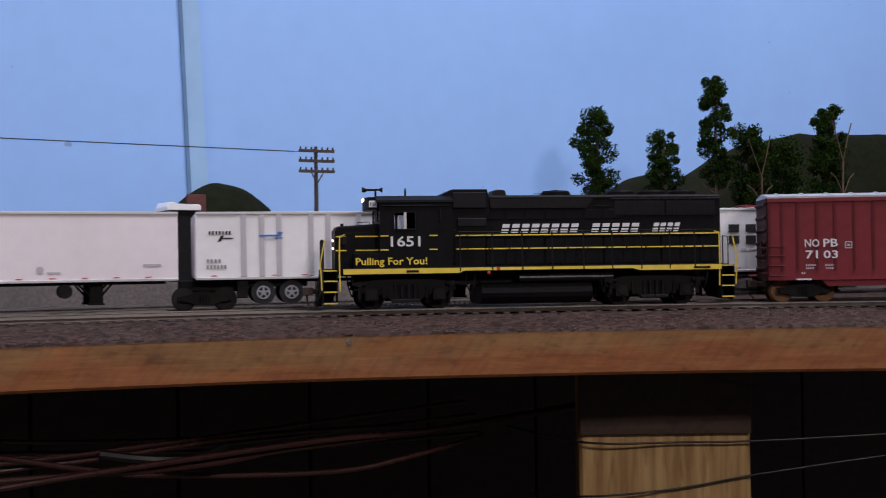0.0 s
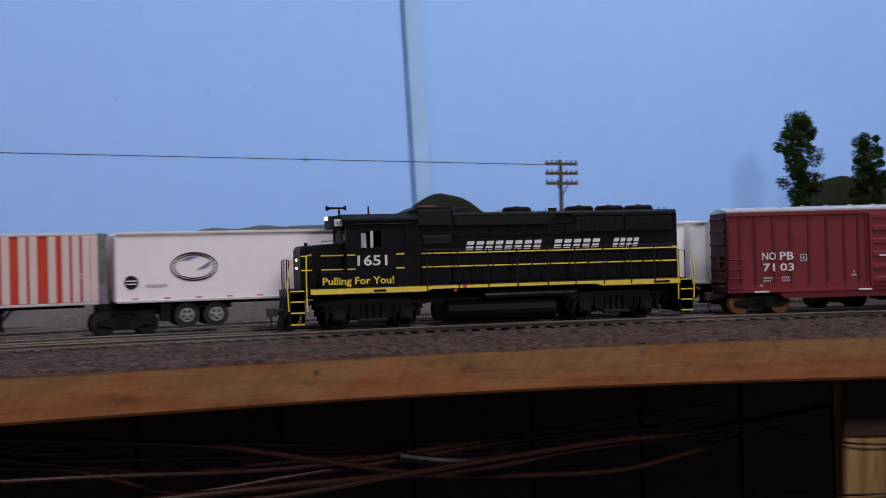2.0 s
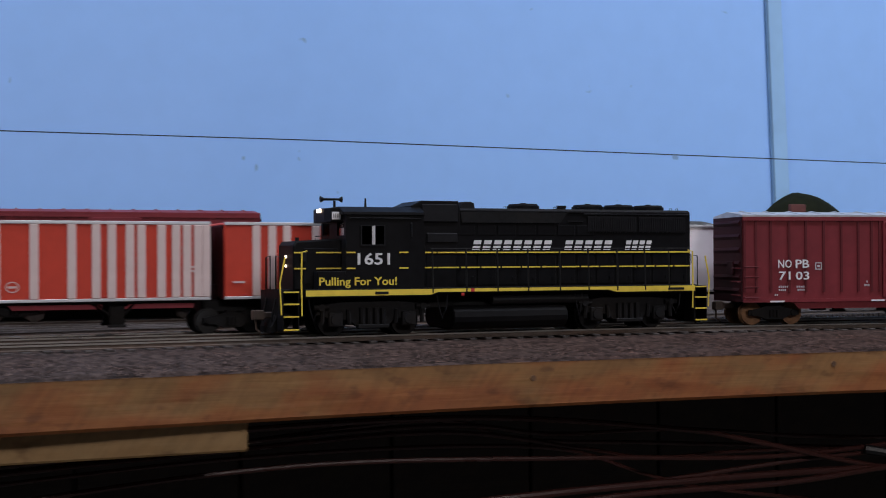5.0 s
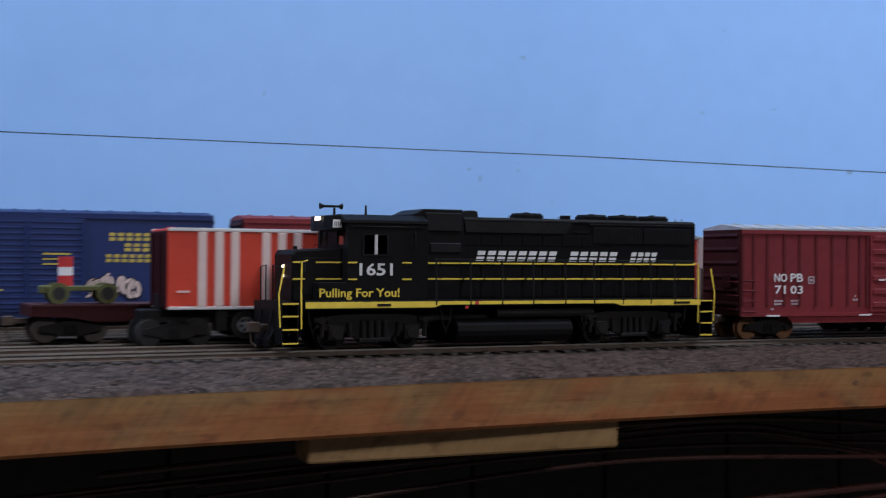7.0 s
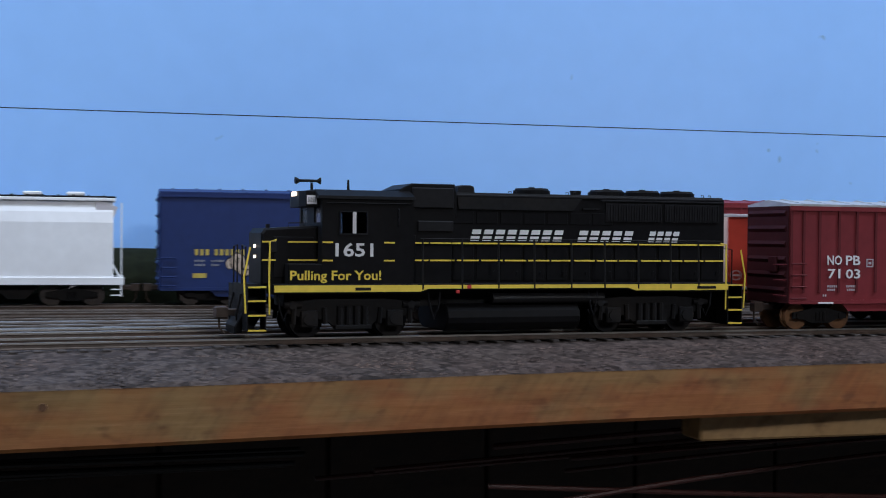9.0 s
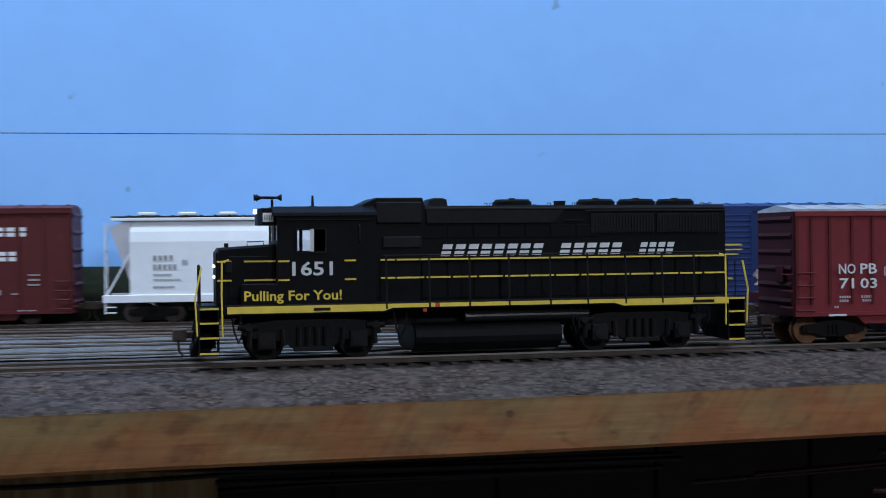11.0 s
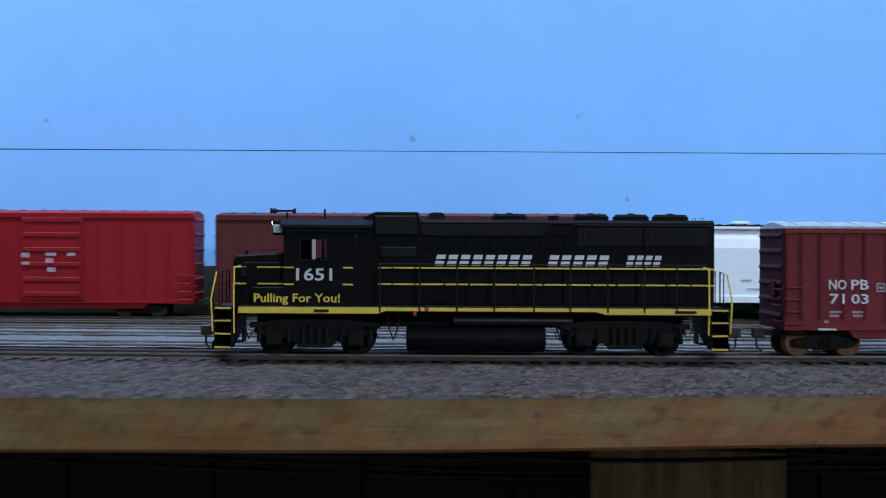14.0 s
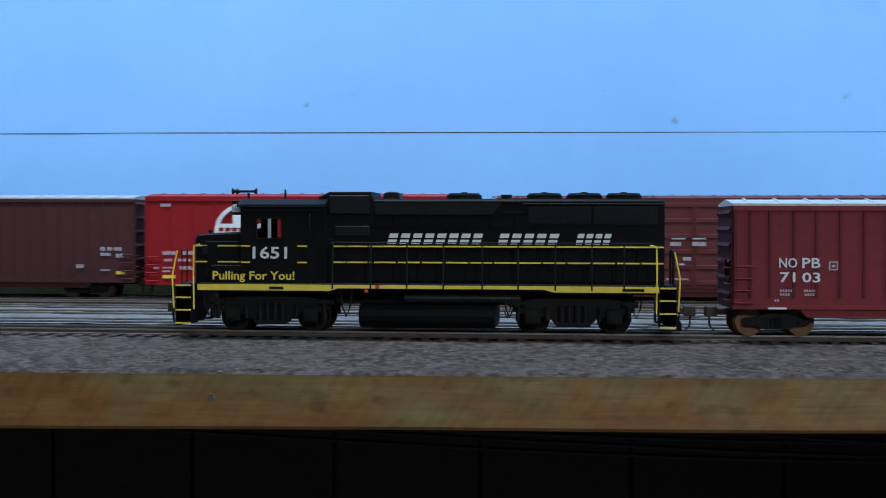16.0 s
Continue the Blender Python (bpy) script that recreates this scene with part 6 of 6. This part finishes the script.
# added thin board, coloured as the shadow the table edge casts here
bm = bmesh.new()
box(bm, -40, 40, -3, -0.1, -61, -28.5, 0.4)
part("batten", bm, M_SHADE_BATTEN, leg, "dark batten standing in for the table edge's shadow on the board")
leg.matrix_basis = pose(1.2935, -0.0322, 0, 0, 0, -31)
bm = bmesh.new()
box(bm, 215, 304, 110, 129, -1200, -27.5, 1.5)
tagged(part("table_leg", bm, M_POST), "upright pine board bearing the table, deep in shade", "post")
bm = bmesh.new()
box(bm, 626, 750, 10, 26, -37.8, -26.8, 0.8)
tagged(part("wooden_bracket", bm, M_PLANK), "pale wooden cleat fixed under the table edge", "bracket")


def cable(pts, r, mat, label):
    """A sagging cable through a few points."""
    cu = []
    P = [Vector(p) for p in pts]
    for i in range(len(P) - 1):
        a, b, c, d = P[max(0, i - 1)], P[i], P[i + 1], P[min(len(P) - 1, i + 2)]
        for k in range(10):
            u = k / 10
            cu.append(0.5 * ((2 * b) + (c - a) * u + (2 * a - 5 * b + 4 * c - d) * u * u + (3 * b - a - 3 * c + d) * u ** 3))
    cu.append(P[-1])
    bm = bmesh.new()
    rod(bm, cu, r, 8)
    return tagged(part("cable", bm, mat), label, "cable", "cables under the table")


RUNS = [
    (45, 1.5, ((560, -44), (700, -36), (841, -34), (950, -45), (991, -53), (1043, -65), (1078, -71), (1157, -76), (1199, -72), (1239, -65))),
    (70, 1.2, ((600, -54), (740, -46), (843, -43), (912, -54), (950, -61), (1001, -61), (1108, -63), (1250, -58))),
    (30, 1.9, ((660, -74), (780, -69), (888, -64), (985, -63), (1085, -65), (1131, -62), (1198, -60), (1300, -52))),
    (24, 1.6, ((680, -80), (800, -74), (902, -66), (983, -66), (1044, -63), (1143, -59), (1210, -58), (1320, -50))),
    (60, 1.3, ((560, -60), (760, -74), (900, -72), (1010, -64), (1056, -62), (1125, -58), (1204, -60))),
    (80, 1.2, ((520, -56), (700, -48), (844, -42), (902, -48), (966, -49), (1036, -56), (1114, -61), (1201, -63))),
    (75, 1.1, ((600, -60), (760, -50), (889, -52), (946, -68), (980, -77), (1060, -90))),
    (90, 1.2, ((500, -62), (700, -50), (845, -41), (892, -52), (969, -58), (1056, -64), (1154, -70), (1266, -71))),
    (55, 1.3, ((540, -72), (660, -60), (780, -52), (900, -55), (1000, -60), (1100, -57), (1240, -50))),
]
for y, rad, run in RUNS:
    cable([(x, y + 5 * math.sin(x * 0.013 + y), z) for x, z in run], rad * 0.82, M_COPPER, "reddish-brown cable sagging under the table")
cable([(1052, 52, -60), (1072, 44, -63), (1092, 44, -64), (1108, 52, -61)], 2.2, M_BLKCABLE, "black taped splice hanging among the cables")
r = np.random.default_rng(21)
for k in range(5):
    y = 90 + 14 * k
    pts = [(x, y, -44 - 5 * k - 7 * math.sin((x + 40 * k) / 210) + r.uniform(-3, 3)) for x in np.arange(-520, 640, 145)]
    cable(pts, 1.1, M_BLKCABLE, "black cable sagging deep under the table")
cable([(1246, 30, -60), (1259, -17, -64), (1297, -39, -64.5), (1333, -61, -64), (1420, -110, -60)], 0.5, M_BLKCABLE, "black cable drooping across the pine board")
cable([(1246, 30, -92), (1259, -17, -89), (1297, -38, -86), (1333, -60, -79), (1420, -110, -66)], 0.5, M_BLKCABLE, "black cable slung across the pine board")
# screws and knots on the wooden edge
for x, z in ((1133, -11.5), (992, -14), (858, -15.3), (402, -13.9), (186, -14.4), (-62, -16.9)):
    y = float(np.interp(x * K, EX, EY)) * 1000
    bm = bmesh.new()
    drum(bm, (x, z), 1.15, y - 0.3, y + 1.0, "y", 14, 1.3)
    tagged(part("screw", bm, M_STEEL if x in (1133, 186, -62) else M_KNOT), "round screw head in the wooden edge" if x in (1133, 186, -62) else "dark filled screw hole in the wooden edge", "screw")

# ---- ties of all tracks ----
lay_ties(*main_track, -0.42, 0.92, True)
lay_ties(*main_track, 0.92, 1.6, False)
lay_ties(*siding, -0.5, 1.6, False)
for t in YARD:
    lay_ties(*t, -0.5, 1.6, False)

# ---- what moves: the locomotive and the boxcar behind it ----
LOCO_X = [
    (0, 1.2345),
    (0.5, 1.2014),
    (1, 1.1659),
    (1.5, 1.1294),
    (2, 1.0925),
    (2.5, 1.0552),
    (3, 1.0168),
    (3.5, 0.9783),
    (4, 0.9398),
    (4.5, 0.9016),
    (4.7, 0.8864),
    (6.8, 0.7298),
    (7, 0.7145),
    (7.5, 0.6764),
    (8, 0.6380),
    (8.2, 0.6218),
    (10.3, 0.4534),
    (10.5, 0.4379),
    (11, 0.3988),
    (11.5, 0.3597),
    (12, 0.3200),
    (12.5, 0.2804),
    (13, 0.2405),
    (13.5, 0.2003),
    (14, 0.1610),
    (14.5, 0.1197),
    (15, 0.0790),
    (15.5, 0.0391),
    (16, 0.0000),
]


def motions():
    rows_loco, rows_car = [], []
    for t, x in LOCO_X:
        s = along(x)
        px, py, a = on_track(s)
        rows_loco.append((t, Matrix.Translation((px, py, 0)) @ Matrix.Rotation(a, 4, "Z")))
        gap = float(np.interp(t, (0, 2, 4, 12, 13.5, 14.5, 15.5), (0.2005, 0.2015, 0.2025, 0.2035, 0.2030, 0.2020, 0.2008)))
        px, py, a = on_track(s + gap)
        rows_car.append((t, Matrix.Translation((px, py, 0)) @ Matrix.Rotation(a, 4, "Z")))
    walk(loco, rows_loco)
    walk(red_car, rows_car)


motions()
